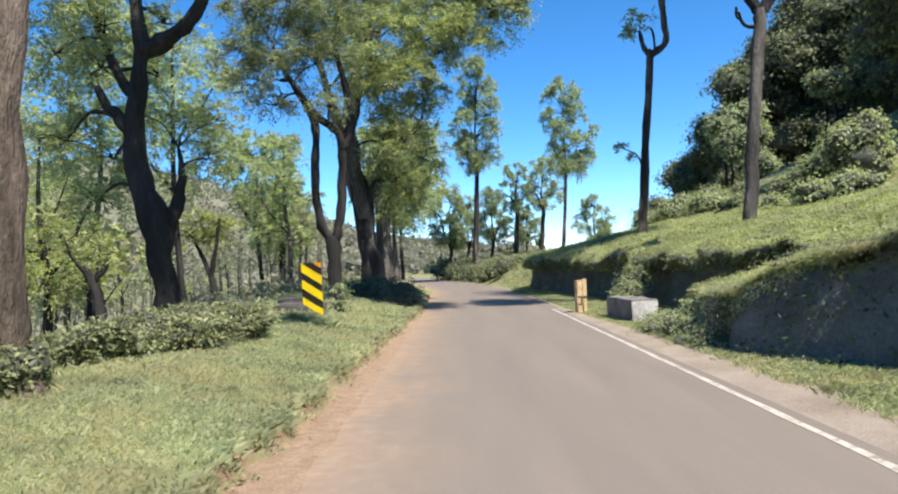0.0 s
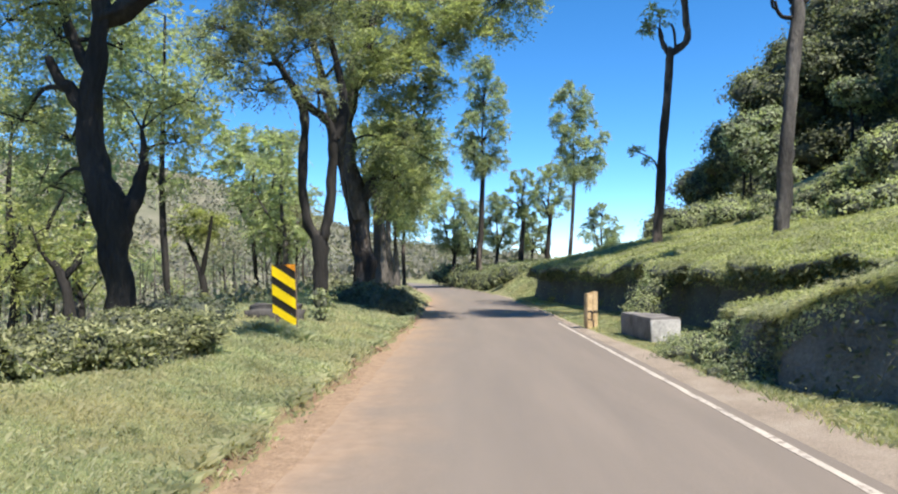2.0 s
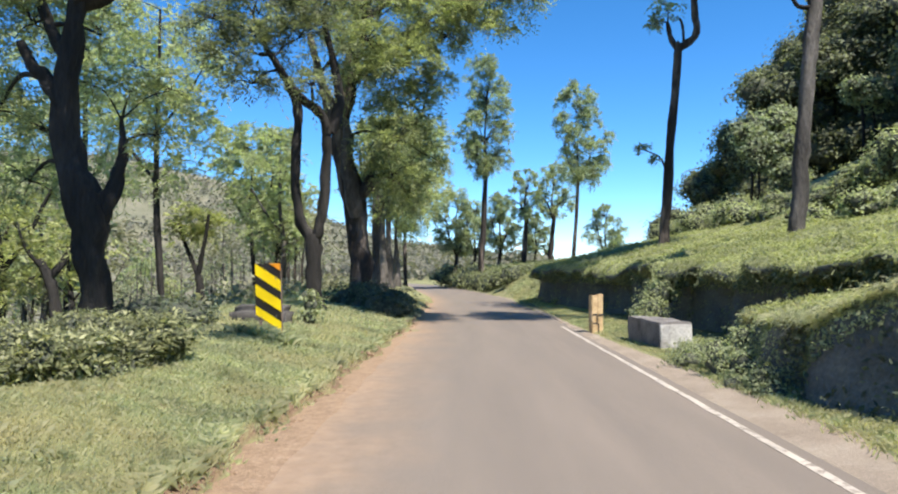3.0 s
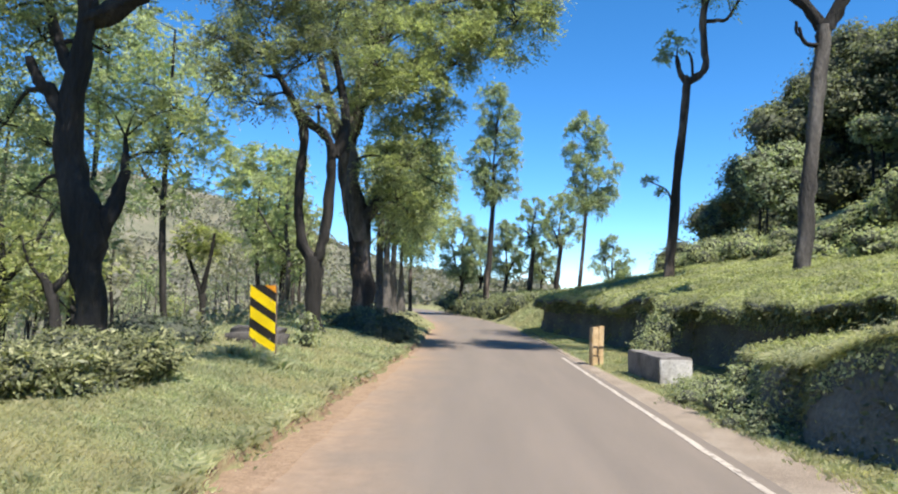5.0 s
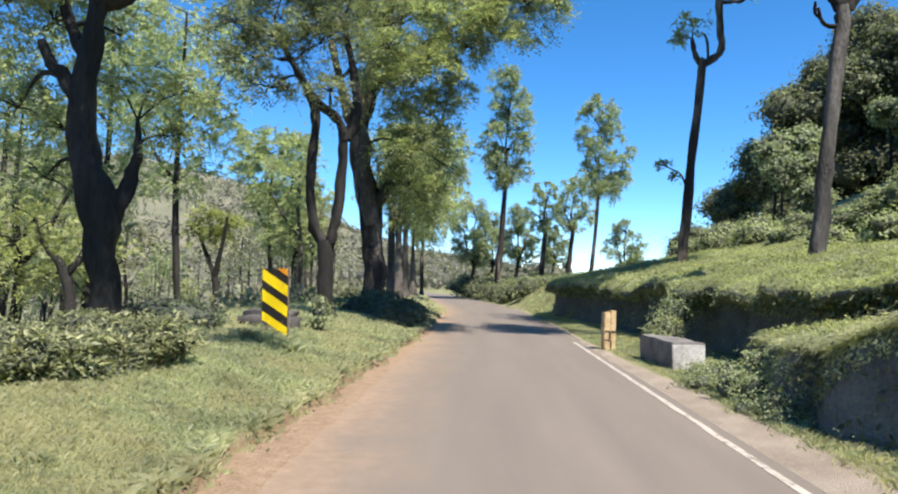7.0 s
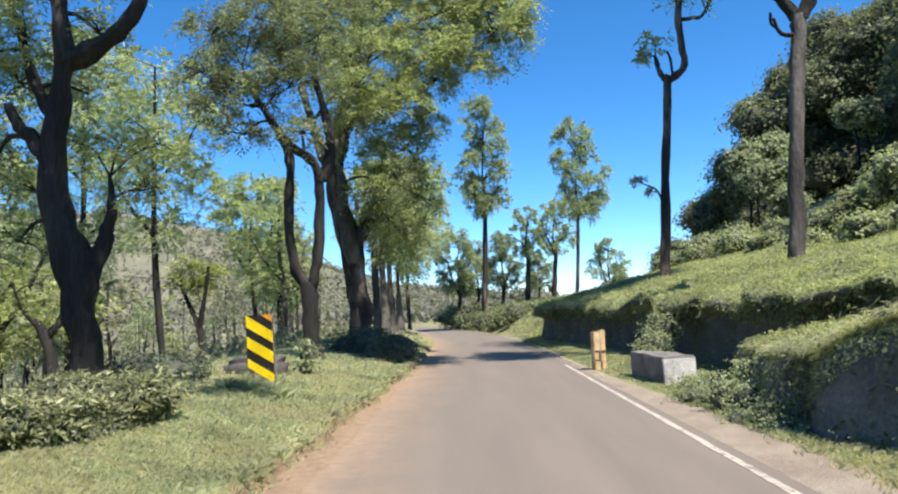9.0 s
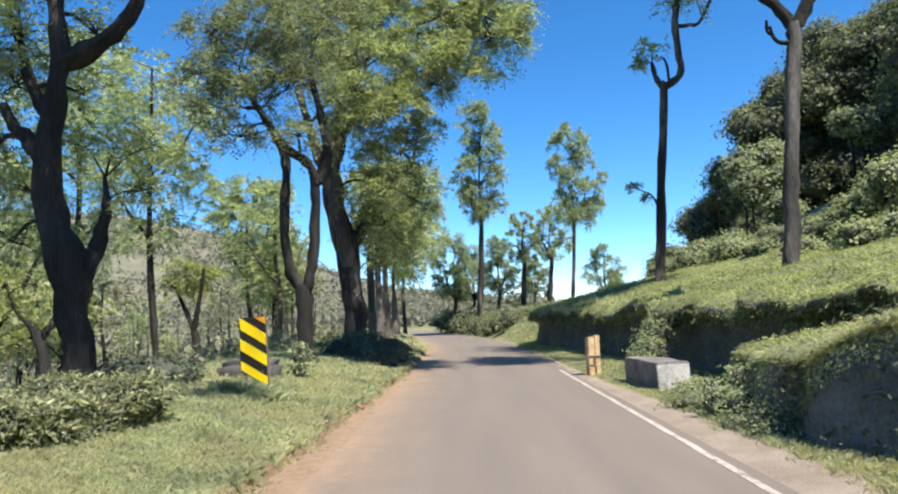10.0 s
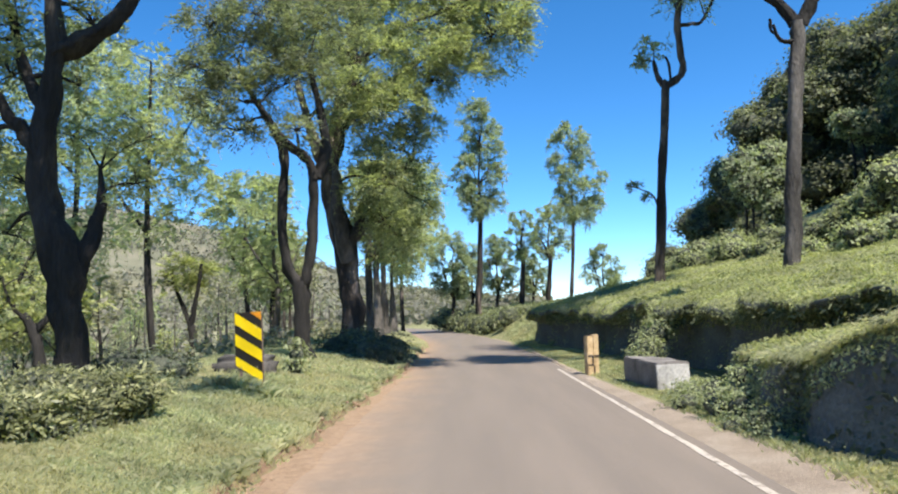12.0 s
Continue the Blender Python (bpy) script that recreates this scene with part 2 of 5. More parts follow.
# ---- mesh helpers ----
def mesh_of(name, verts, faces, material, smooth=False):
    """A mesh from arrays: verts (n, 3), faces (m, k)."""
    me = bpy.data.meshes.new(name)
    verts, faces = np.asarray(verts, np.float32), np.asarray(faces, np.int32)
    n, k = faces.shape
    me.vertices.add(len(verts))
    me.vertices.foreach_set("co", verts.ravel())
    me.loops.add(n * k)
    me.loops.foreach_set("vertex_index", faces.ravel())
    me.polygons.add(n)
    me.polygons.foreach_set("loop_start", np.arange(0, n * k, k, dtype=np.int32))
    me.polygons.foreach_set("use_smooth", np.full(n, smooth))
    me.update(calc_edges=True)
    me.validate()
    me.materials.append(material)
    return me


def piece(name, me, parent=None, label="", kind=""):
    ob = new(name, me)
    if parent:
        ob.parent = parent
        ob.matrix_parent_inverse = parent.matrix_basis.inverted()
    return tagged(ob, label, kind=kind)


def thing(name, at, label, category, group="", kind=""):
    ob = new(name)
    ob.empty_display_size = 0.2
    ob.matrix_basis = Matrix.Translation(at)
    return tagged(ob, label, category, group, kind)


def part(name, bm, material, parent, label="", smooth=False):
    me = bpy.data.meshes.new(name)
    for f in bm.faces:
        f.smooth = smooth
    bm.to_mesh(me)
    bm.free()
    me.materials.append(material)
    return piece(name, me, parent, label)


def unit(v):
    return v / np.maximum(np.linalg.norm(v, axis=1, keepdims=True), 1e-9)


def leaves(name, at, normal, size, material, spread=0.8, narrow=0.36, droop=0.0, way=None, slim=False):
    """A mesh of small folded leaves, one at each place, roughly facing along its normal; slim ones are single pointed blades."""
    n = len(at)
    nor = unit(normal + spread * rng.normal(size=(n, 3)))
    if way is None:
        way = rng.normal(size=(n, 3))
        way[:, 2] -= droop
    way = unit(way - nor * (way * nor).sum(1, keepdims=True))
    side = np.cross(nor, way)
    s = (size * rng.uniform(0.6, 1.35, n))[:, None]
    if slim:
        v = np.stack([at + side * s * narrow, at + way * s - nor * s * 0.1, at - side * s * narrow], 1).reshape(-1, 3)
        return mesh_of(name, v, np.arange(3 * n).reshape(-1, 3), material)
    mid = at + way * s * 0.45 + nor * s * 0.05
    v = np.stack([at, mid + side * s * narrow - nor * s * 0.1, at + way * s - nor * s * 0.12, mid - side * s * narrow - nor * s * 0.1], 1).reshape(-1, 3)
    i = 4 * np.arange(n)[:, None]
    f = np.concatenate([i + [0, 2, 1], i + [0, 3, 2]], 0)
    return mesh_of(name, v, f, material)


def tube(points, sides=9, rough=0.12, seed=0, parts=4):
    """A tapered, slightly knobbly tube along points of x, y, z, radius, smoothed by subdivision."""
    p = np.asarray(points, float)
    k = min(parts, 4 if len(p) < 6 else 3)
    t = np.arange(len(p))
    tt = np.linspace(0, len(p) - 1, (len(p) - 1) * k + 1)
    i = np.clip(tt.astype(int), 0, len(p) - 2)
    u = (tt - i)[:, None]
    g = np.gradient(p, axis=0) if len(p) > 2 else np.repeat(p[1:] - p[:1], 2, 0)
    q = (2 * u**3 - 3 * u**2 + 1) * p[i] + (u**3 - 2 * u**2 + u) * g[i] + (3 * u**2 - 2 * u**3) * p[i + 1] + (u**3 - u**2) * g[i + 1]
    q[:, 3] = np.maximum(q[:, 3], 0.006)
    kink = np.random.default_rng(int(seed * 10) + 5)
    bend = kink.normal(size=(len(q), 3)) * q[:, 3:4] * 0.07
    bend[0] = 0
    q[:, :3] += bend
    q[:, 3] *= 1 + 0.05 * kink.normal(size=len(q)).clip(-1.5, 2)
    d = unit(np.gradient(q[:, :3], axis=0))
    ref = np.array([0.31, 0.95, 0.05])
    a = unit(np.cross(d, ref))
    b = np.cross(d, a)
    ang = np.linspace(0, 2 * np.pi, sides, endpoint=False)
    r = np.random.default_rng(int(seed * 10))
    wob = 1 + rough * r.normal(size=(len(q), sides)) * 0.6 + rough * r.normal(size=(1, sides))
    ring = a[:, None] * np.cos(ang)[None, :, None] + b[:, None] * np.sin(ang)[None, :, None]
    v = (q[:, None, :3] + ring * (q[:, 3:4] * wob)[:, :, None]).reshape(-1, 3)
    n = len(q)
    j, s = np.meshgrid(np.arange(n - 1), np.arange(sides), indexing="ij")
    f = np.stack([j * sides + s, j * sides + (s + 1) % sides, (j + 1) * sides + (s + 1) % sides, (j + 1) * sides + s], -1).reshape(-1, 4)
    return v, f


def join(meshes):
    vs, fs, n = [], [], 0
    for v, f in meshes:
        vs.append(v)
        fs.append(f + n)
        n += len(v)
    return np.concatenate(vs), np.concatenate(fs)


# ---- the lie of the land ----
ROAD_Y = [-60, 22, 34, 40, 48, 60, 75, 95, 120, 150]
ROAD_X = [0.78, 0.78, 0.55, 0.0, -1.0, -2.3, -4.5, -10, -22, -40]
HALF = 1.83
EDGE_Y, EDGE = [-60, 7, 12, 18, 24, 60], [0.16, 0.16, 0.02, -0.08, -0.06, 0.0]      # how far the grass edge lies beyond the asphalt


def centre(y):
    return np.interp(y, ROAD_Y, ROAD_X)


LIP_Y = [-6, 6, 10, 13, 16.5, 18, 20, 24, 27, 30.5, 33, 40, 55]
LIP_X = [5.15, 5.05, 4.8, 5.2, 5.2, 5.1, 4.95, 4.4, 3.7, 3.2, 3.6, 4.0, 3.4]
LIP_Z = [1.4, 1.4, 1.4, 1.47, 1.55, 1.52, 1.5, 1.52, 1.55, 1.45, 1.2, 1.2, 1.1]


def swell(x, y, s, seed=0.0):
    return np.sin(x * 1.7 * s + seed + 1.3 * np.sin(y * 0.9 * s)) * 0.5 + np.sin(y * 2.1 * s + 2.0 * seed + np.sin(x * 1.3 * s)) * 0.5


def verge_wobble(y):
    """The broken line of the verge edge."""
    return 0.1 * swell(y * 0, y * 1.9, 1.0, 0.7) + 0.06 * swell(y * 0, y * 6.3, 1.0, 2.1) + 0.035 * swell(y * 0, y * 15.0, 1.0, 1.1)


def ground_z(x, y):
    x, y = np.broadcast_arrays(np.asarray(x, float), np.asarray(y, float))
    d = x - centre(y)
    g = -d - np.interp(y, EDGE_Y, EDGE)
    near = np.interp(np.where(g > 1.7, g, np.minimum(-d, 1.7)), [1.79, 1.84, 1.9, 2.4, 3.2, 3.8, 4.6, 6.0, 8.0, 12.0, 20.0, 40.0, 70.0, 140.0, 400.0],
                     [-0.012, 0.02, 0.13, 0.21, 0.42, 0.5, 0.56, 0.5, 0.15, -0.7, -2.4, -6.0, -6.0, 0.0, 6.0])
    lip, top = np.interp(y, LIP_Y, LIP_X), np.interp(y, LIP_Y, LIP_Z)
    e = x - lip
    bank = np.where(e < 0.35, np.clip((e + 1.6) * 0.05, 0, 0.05),
                    np.where(e < 0.75, 0.05 + (e - 0.35) / 0.4 * (top - 0.35), top - 0.3 + 0.25 * (e - 0.75)))
    far_bank = top + 0.25 * np.minimum(e, 6.0) - 0.35 + 0.45 * np.clip(e - 6, 0, 25) * np.clip((58 - y) / 22, 0.02, 1) + 0.06 * np.clip(e - 31, 0, 400)
    bank = np.where(e > 6, far_bank, bank)
    z = np.where(d < 0, near, np.where(d < HALF - 0.05, -0.03, np.maximum(bank, np.interp(d, [1.78, 1.9, 2.3], [-0.03, -0.004, 0.02]))))
    slope = np.clip(0.6 * (d - 2.05), 0, 1.25) * np.interp(y, [30.5, 33, 43, 48], [0, 1, 1, 0])       # the sunny bank before the bend
    z = np.where(d > 2.05, np.maximum(z, slope), z)
    r, az = np.hypot(x, y), np.degrees(np.arctan2(x, y))
    ridge = np.interp(az, [-120, -60, -27, -20, -13, -7, -2, 3, 12, 30, 90], [0.16, 0.17, 0.145, 0.12, 0.085, 0.05, 0.034, 0.022, 0.01, 0.03, 0.08])
    s = np.clip((r - 95) / 330, 0, 1)
    s = s * s * (3 - 2 * s)
    hill = np.minimum(r, 520) * ridge * (1 + 0.1 * swell(x / 60, y / 60, 1.0) + 0.05 * swell(x / 17, y / 17, 1.0, 2.0))
    z = z * (1 - s) + hill * s
    return z + np.where((d < -2.2) & (r < 120), 0.03 * swell(x, y, 1.3), 0)


def spaced(limits, steps):
    """Grid lines whose step changes from stretch to stretch."""
    out = [np.arange(a, b, s) for (a, b), s in zip(zip(limits, limits[1:]), steps)]
    return np.concatenate(out + [[limits[-1]]])


gx = spaced([-1500, -500, -120, -40, -12, -5, -1.6, -0.9, 2.2, 3.0, 6.0, 12, 40, 120, 500, 1500], [250, 30, 6, 1.6, 0.5, 0.2, 0.035, 0.5, 0.1, 0.15, 0.4, 1.6, 8, 40, 250])
gy = spaced([-400, -60, -6, 3, 14, 34, 60, 140, 560, 1500], [40, 4, 0.5, 0.12, 0.4, 0.8, 3, 10, 120])
X, Y = np.meshgrid(gx, gy)
edge_wobble = verge_wobble(Y)
Z = ground_z(X + np.where((X < 0) & (X > -4), edge_wobble, 0), Y)
nx = len(gx)
I, J = np.meshgrid(np.arange(len(gy) - 1), np.arange(nx - 1), indexing="ij")
quads = np.stack([I * nx + J, I * nx + J + 1, (I + 1) * nx + J + 1, (I + 1) * nx + J], -1).reshape(-1, 4)
tagged(piece("ground", mesh_of("ground", np.stack([X, Y, Z], -1).reshape(-1, 3), quads, GROUND, True)), "grassy hill ground dropping to a valley and rising to far slopes", "ground", kind="structure")


def strip(name, offsets, lift, y0, y1, step, material, label, category, uneven=0.0, taper=None):
    """A band that follows the road; offsets across it from the centre line; taper: its width along the way, from its inner edge."""
    ys = np.arange(y0, y1 + step, step)
    off = np.asarray(offsets, float)
    wide = np.interp(ys, *taper)[:, None] if taper else 1.0
    px = centre(ys)[:, None] + off[0] + (off[None] - off[0]) * wide + uneven * np.stack([swell(ys, ys * 0 + k, 3.1, k) for k in range(len(off))], 1)
    v = np.stack([px, np.repeat(ys[:, None], len(off), 1), np.broadcast_to(lift, px.shape)], -1).reshape(-1, 3)
    n = len(off)
    i, j = np.meshgrid(np.arange(len(ys) - 1), np.arange(n - 1), indexing="ij")
    f = np.stack([i * n + j, i * n + j + 1, (i + 1) * n + j + 1, (i + 1) * n + j], -1).reshape(-1, 4)
    me = mesh_of(name, v, f, material, True)
    across = np.broadcast_to(np.linspace(0, 1, n), px.shape).ravel()
    uv = me.uv_layers.new(name="across")
    li = np.empty(len(me.loops), np.int32)
    me.loops.foreach_get("vertex_index", li)
    uv.data.foreach_set("uv", np.stack([across[li], across[li] * 0], 1).astype(np.float32).ravel())
    return tagged(piece(name, me), label, category, kind="structure")


strip("road", np.linspace(-HALF - 0.02, HALF + 0.02, 15), 0.012 - 0.008 * (np.linspace(-1, 1, 15) ** 2), -60, 150, 0.75, ROAD, "worn pinkish-grey asphalt lane with dusty edges", "road")
strip("verge_soil", [-HALF - 0.5, -HALF - 0.25, -HALF - 0.06, -HALF + 0.06, -HALF + 0.22], np.array([-0.02, 0.004, 0.016, 0.013, 0.002]), -60, 60, 0.11, DIRT, "bare reddish soil spilling from the verge edge", "soil", 0.045)
strip("shoulder", np.linspace(HALF - 0.02, HALF + 0.78, 5), np.array([0.0, 0.012, 0.02, 0.022, 0.01]), -60, 60, 0.5, DUST, "bare tan dirt shoulder beside the road", "shoulder", 0.05, ([-60, 8, 11, 15, 20], [1.0, 1.0, 0.75, 0.35, 0.2]))
strip("edge_line", [HALF - 0.168, HALF - 0.13, HALF - 0.094], 0.0085, -60, 18.5, 0.4, LINE, "worn white painted line along the road edge", "road marking", 0.01)


# ---- trees ----
def scatter(clump, per_m2, gap, size):
    """The leaflets of one clump of foliage: rosettes of drooping feathery fronds near its outside, with gaps between them."""
    cx, cy, cz, rx, rz = clump
    ry = 0.5 * (rx + rz)
    area = 4 * np.pi * ((rx * ry) ** 1.6 / 3 + (rx * rz) ** 1.6 / 3 + (ry * rz) ** 1.6 / 3) ** (1 / 1.6)
    reach = min(3.6 * size, 0.5 * rx + 0.03)
    tufts = max(7, int(area * 0.9 / max(gap, 0.2) / (np.pi * reach**2)))
    w = unit(rng.normal(size=(tufts, 3)) + [0, 0, 0.2])
    tips = w * rng.uniform(0.2, 1.06, (tufts, 1)) ** 0.6 * [rx, ry, rz] + [cx, cy, cz]
    m = 8
    k = max(3, int(per_m2 * area * 2.3 / tufts / m))
    n = tufts * k
    o = np.repeat(tips, k, 0) + rng.normal(size=(n, 3)) * reach * 0.22
    d = unit(np.repeat(w * 0.55 + [0, 0, 0.42], k, 0) + rng.normal(size=(n, 3)) * 0.62)
    length = np.repeat(reach * rng.uniform(0.65, 1.3, (tufts, 1)), k, 0)[:, :, None] * rng.uniform(0.7, 1.2, (n, 1, 1))
    side = unit(np.cross(d, [0, 0, 1.0]) + 0.3 * rng.normal(size=(n, 3)))
    nor = np.cross(side, d)
    nor *= np.sign(nor[:, 2:3])
    t = ((np.arange(m) + 1) / m)[None, :, None]
    sgn = np.where(np.arange(m) % 2, 1.0, -1.0)[None, :, None]
    at = o[:, None] + d[:, None] * length * t + np.array([0, 0, -0.55]) * length * t**2
    way = side[:, None] * sgn * 0.75 + d[:, None] * 0.75 + np.array([0, 0, -0.35]) * (0.4 + t)
    return at.reshape(-1, 3), np.repeat(nor, m, 0), way.reshape(-1, 3), tips


def cloud(x, y, z0, z1, r, n, size, seed):
    """Clumps for a tall oval crown between two heights, widest below its middle."""
    g = np.random.default_rng(900 + seed)
    u = (np.arange(n) + g.uniform(0, 1, n)) / n
    wide = r * np.sin(np.pi * (0.16 + 0.78 * u)) ** 0.7
    a, q = g.uniform(0, 2 * np.pi, n), np.sqrt(g.uniform(0.05, 1.0, n))
    rx = size * g.uniform(0.75, 1.3, n) * (1.2 - 0.45 * u)
    return [tuple(float(v) for v in c) for c in zip(x + wide * q * np.cos(a), y + wide * q * np.sin(a), z0 + (z1 - z0) * u, rx, rx * g.uniform(0.8, 1.15, n))]


def shade_canopy(x, y, z, rx, ry, n, size, seed):
    """Clumps spread flat round a place, added above the view to cast shade."""
    g = np.random.default_rng(700 + seed)
    a, q = g.uniform(0, 2 * np.pi, n), np.sqrt(g.uniform(0, 1, n))
    return [tuple(float(v) for v in c) for c in zip(x + rx * q * np.cos(a), y + ry * q * np.sin(a), z + g.uniform(-0.6, 0.6, n), size * g.uniform(0.7, 1.2, n), 0.45 * size * np.ones(n))]


def grow(name, label, category, group, trunk, limbs, clumps, leaf, bark, per_m2, size, gap=0.5, twig=6, limb_bark=None):
    """A tree: trunk, limbs, a branch to each clump of foliage, twigs and leaves."""
    x, y = trunk[0][:2]
    z = float(ground_z(x, y))
    trunk = [(x, y, z - 0.2, trunk[0][3] * 1.25)] + [p for p in trunk if p[2] > z + 0.15]
    tree = thing(name, (x, y, z), label, category, group)
    seed = int(abs(x) * 100 + y * 10)
    piece("trunk", mesh_of("trunk", *tube(trunk, 12, 0.16, seed), bark, True), tree)
    nodes = [p for l in [trunk[len(trunk) // 3:]] + limbs for p in l]
    for k, l in enumerate(limbs):
        piece("limb", mesh_of("limb", *tube(l, 9, 0.2, seed + k), limb_bark or bark, True), tree)
    twigs, places, ways, points = [], [], [], []
    for k, c in enumerate(clumps):
        at, out, way, tips = scatter(c, per_m2, gap, size)
        places.append(at)
        ways.append(out)
        points.append(way)
        cc = np.array(c[:3])
        base = min(nodes, key=lambda p: np.linalg.norm(np.array(p[:3]) - cc) + 0.6 * max(0, p[2] - c[2]))
        b = np.array(base[:3])
        r0 = max(0.02, min(base[3] * 0.5, 0.03 + 0.03 * c[3]))
        sag = 0.12 * np.linalg.norm(cc - b)
        twigs.append(tube([(*b, r0), (*(b * 0.5 + cc * 0.5 + [0, 0, sag]), r0 * 0.7), (*cc, r0 * 0.4)], 6, 0.1, seed + k))
        for tip in tips[:: max(1, len(tips) // twig)]:
            twigs.append(tube([(*cc, r0 * 0.4), (*(cc * 0.5 + tip * 0.5 + [0, 0, 0.06]), r0 * 0.28), (*tip, r0 * 0.15)], 4, 0.05, seed, 2))
    piece("branchwork", mesh_of("branchwork", *join(twigs), bark, True), tree, kind="stuff")
    piece("crown", leaves("crown", np.concatenate(places), np.concatenate(ways), size * (1.1 if y > 25 else 1.0), leaf, 0.3, 0.15 if y < 25 else 0.19, 0, np.concatenate(points), y > 25), tree)
    return tree


grow('silver_oak_tree', 'massive old silver oak with dark forked trunk behind the hedge', 'tree', 'roadside silver oaks',
     [(-5.11, 12.94, 0.41, 0.260), (-5.14, 12.94, 0.82, 0.231), (-5.17, 12.94, 1.48, 0.216), (-5.25, 12.94, 2.14, 0.274), (-5.46, 12.94, 2.82, 0.246), (-5.62, 12.94, 3.59, 0.194), (-5.53, 12.94, 4.54, 0.165), (-5.43, 12.94, 5.33, 0.151), (-5.49, 12.94, 6.14, 0.130), (-5.57, 12.94, 7.15, 0.093), (-5.43, 12.94, 8.35, 0.050)],
     [[(-5.55, 12.94, 7.0, 0.08), (-4.4, 11.7, 8.5, 0.06), (-3.2, 10.4, 9.1, 0.045), (-2.3, 9.3, 9.3, 0.025)],
      [(-5.14, 13.00, 2.05, 0.16), (-5.0, 13.15, 2.5, 0.115), (-4.92, 13.25, 2.9, 0.085), (-4.95, 13.4, 3.3, 0.055), (-5.05, 13.55, 3.7, 0.03)],
      [(-5.62, 12.94, 3.80, 0.139), (-5.85, 12.85, 4.19, 0.099), (-6.00, 12.77, 4.34, 0.079), (-6.13, 12.69, 4.69, 0.041)],
      [(-5.44, 12.94, 5.31, 0.139), (-5.08, 13.02, 5.50, 0.132), (-4.69, 13.10, 5.79, 0.125), (-4.44, 13.18, 6.18, 0.100), (-4.31, 13.27, 6.65, 0.085), (-4.20, 13.35, 7.29, 0.051)],
      [(-5.54, 12.94, 4.50, 0.099), (-6.03, 13.21, 5.10, 0.084), (-6.37, 13.49, 5.82, 0.069), (-6.80, 13.76, 6.78, 0.044)]],
     [(-6.27, 13.35, 5.99, 0.812, 0.597), (-6.56, 12.94, 6.75, 0.904, 0.655), (-5.71, 13.60, 7.42, 0.962, 0.696), (-4.35, 12.94, 7.44, 0.738, 0.572), (-7.36, 13.60, 5.59, 0.788, 0.788), (-6.14, 12.94, 8.02, 1.144, 0.655), (-5.31, 13.76, 6.12, 0.439, 0.398), (-7.73, 14.59, 4.13, 0.671, 0.671), (-6.40, 13.43, 5.20, 0.514, 0.431), (-5.90, 14.18, 4.44, 0.414, 0.323), (-6.46, 13.93, 3.60, 0.497, 0.356), (-5.40, 13.60, 5.06, 0.365, 0.315), (-6.93, 14.18, 2.85, 0.555, 0.414), (-4.48, 13.52, 3.45, 0.414, 0.373), (-4.89, 13.52, 4.11, 0.456, 0.373), (-4.31, 13.68, 4.19, 0.373, 0.332)]
     + shade_canopy(-2.4, 9.4, 9.2, 0.6, 0.7, 9, 0.7, 6) + shade_canopy(-3.4, 10.7, 9.2, 0.6, 0.7, 9, 0.7, 7),
     LEAF_OAK, BARK_DARK, 190, 0.095, 0.5)
grow('silver_oak_tree', 'slender silver oak with airy light-green crown on the slope', 'tree', 'trees on the slope',
     [(-11.15, 29.00, 0.00, 0.124), (-11.24, 29.00, 1.70, 0.124), (-11.37, 29.00, 3.63, 0.111), (-11.38, 29.00, 5.60, 0.097), (-11.32, 29.00, 8.48, 0.069), (-11.26, 29.00, 11.43, 0.042)],
     [[(-11.35, 29.00, 4.72, 0.069), (-12.44, 29.50, 5.94, 0.057), (-13.38, 30.00, 7.21, 0.043)],
      [(-11.36, 29.00, 6.70, 0.055), (-10.11, 28.50, 7.85, 0.041), (-9.26, 28.00, 8.77, 0.027)]],
     [(-11.21, 29.00, 10.74, 1.60, 1.17), (-12.93, 30.00, 9.63, 1.66, 1.21), (-9.58, 28.00, 8.68, 1.33, 1.23), (-11.21, 29.00, 7.35, 1.81, 1.28), (-13.26, 30.00, 6.97, 1.33, 1.21), (-9.88, 29.00, 6.63, 1.17, 1.06), (-10.98, 29.00, 5.14, 1.28, 0.74), (-13.53, 30.00, 11.91, 1.21, 0.99)],
     LEAF_LIGHT, BARK_DARK, 55, 0.15, 0.5)
grow('silver_oak_tree', 'slender silver oak with airy light-green crown on the slope', 'tree', 'trees on the slope',
     [(-17.67, 34.00, -0.31, 0.142), (-17.63, 34.00, 1.96, 0.142), (-17.10, 34.00, 4.76, 0.124), (-16.88, 34.00, 7.89, 0.106), (-16.93, 34.00, 11.91, 0.071), (-16.97, 34.00, 15.21, 0.053)],
     [[(-17.10, 34.00, 5.02, 0.089), (-16.34, 34.50, 6.62, 0.072), (-16.07, 35.00, 8.04, 0.055)],
      [(-16.93, 34.00, 8.16, 0.071), (-17.93, 33.50, 9.42, 0.052), (-18.42, 33.00, 10.37, 0.034)]],
     [(-16.95, 34.00, 13.83, 2.03, 1.52), (-19.14, 35.00, 11.78, 2.09, 1.57), (-15.06, 33.00, 10.46, 1.59, 1.72), (-17.42, 34.00, 8.71, 2.15, 1.52), (-20.18, 35.00, 8.51, 1.83, 1.44), (-15.80, 34.00, 5.48, 1.52, 1.14), (-18.95, 34.00, 5.62, 1.52, 1.27)],
     LEAF_LIGHT, BARK_DARK, 55, 0.15, 0.5)
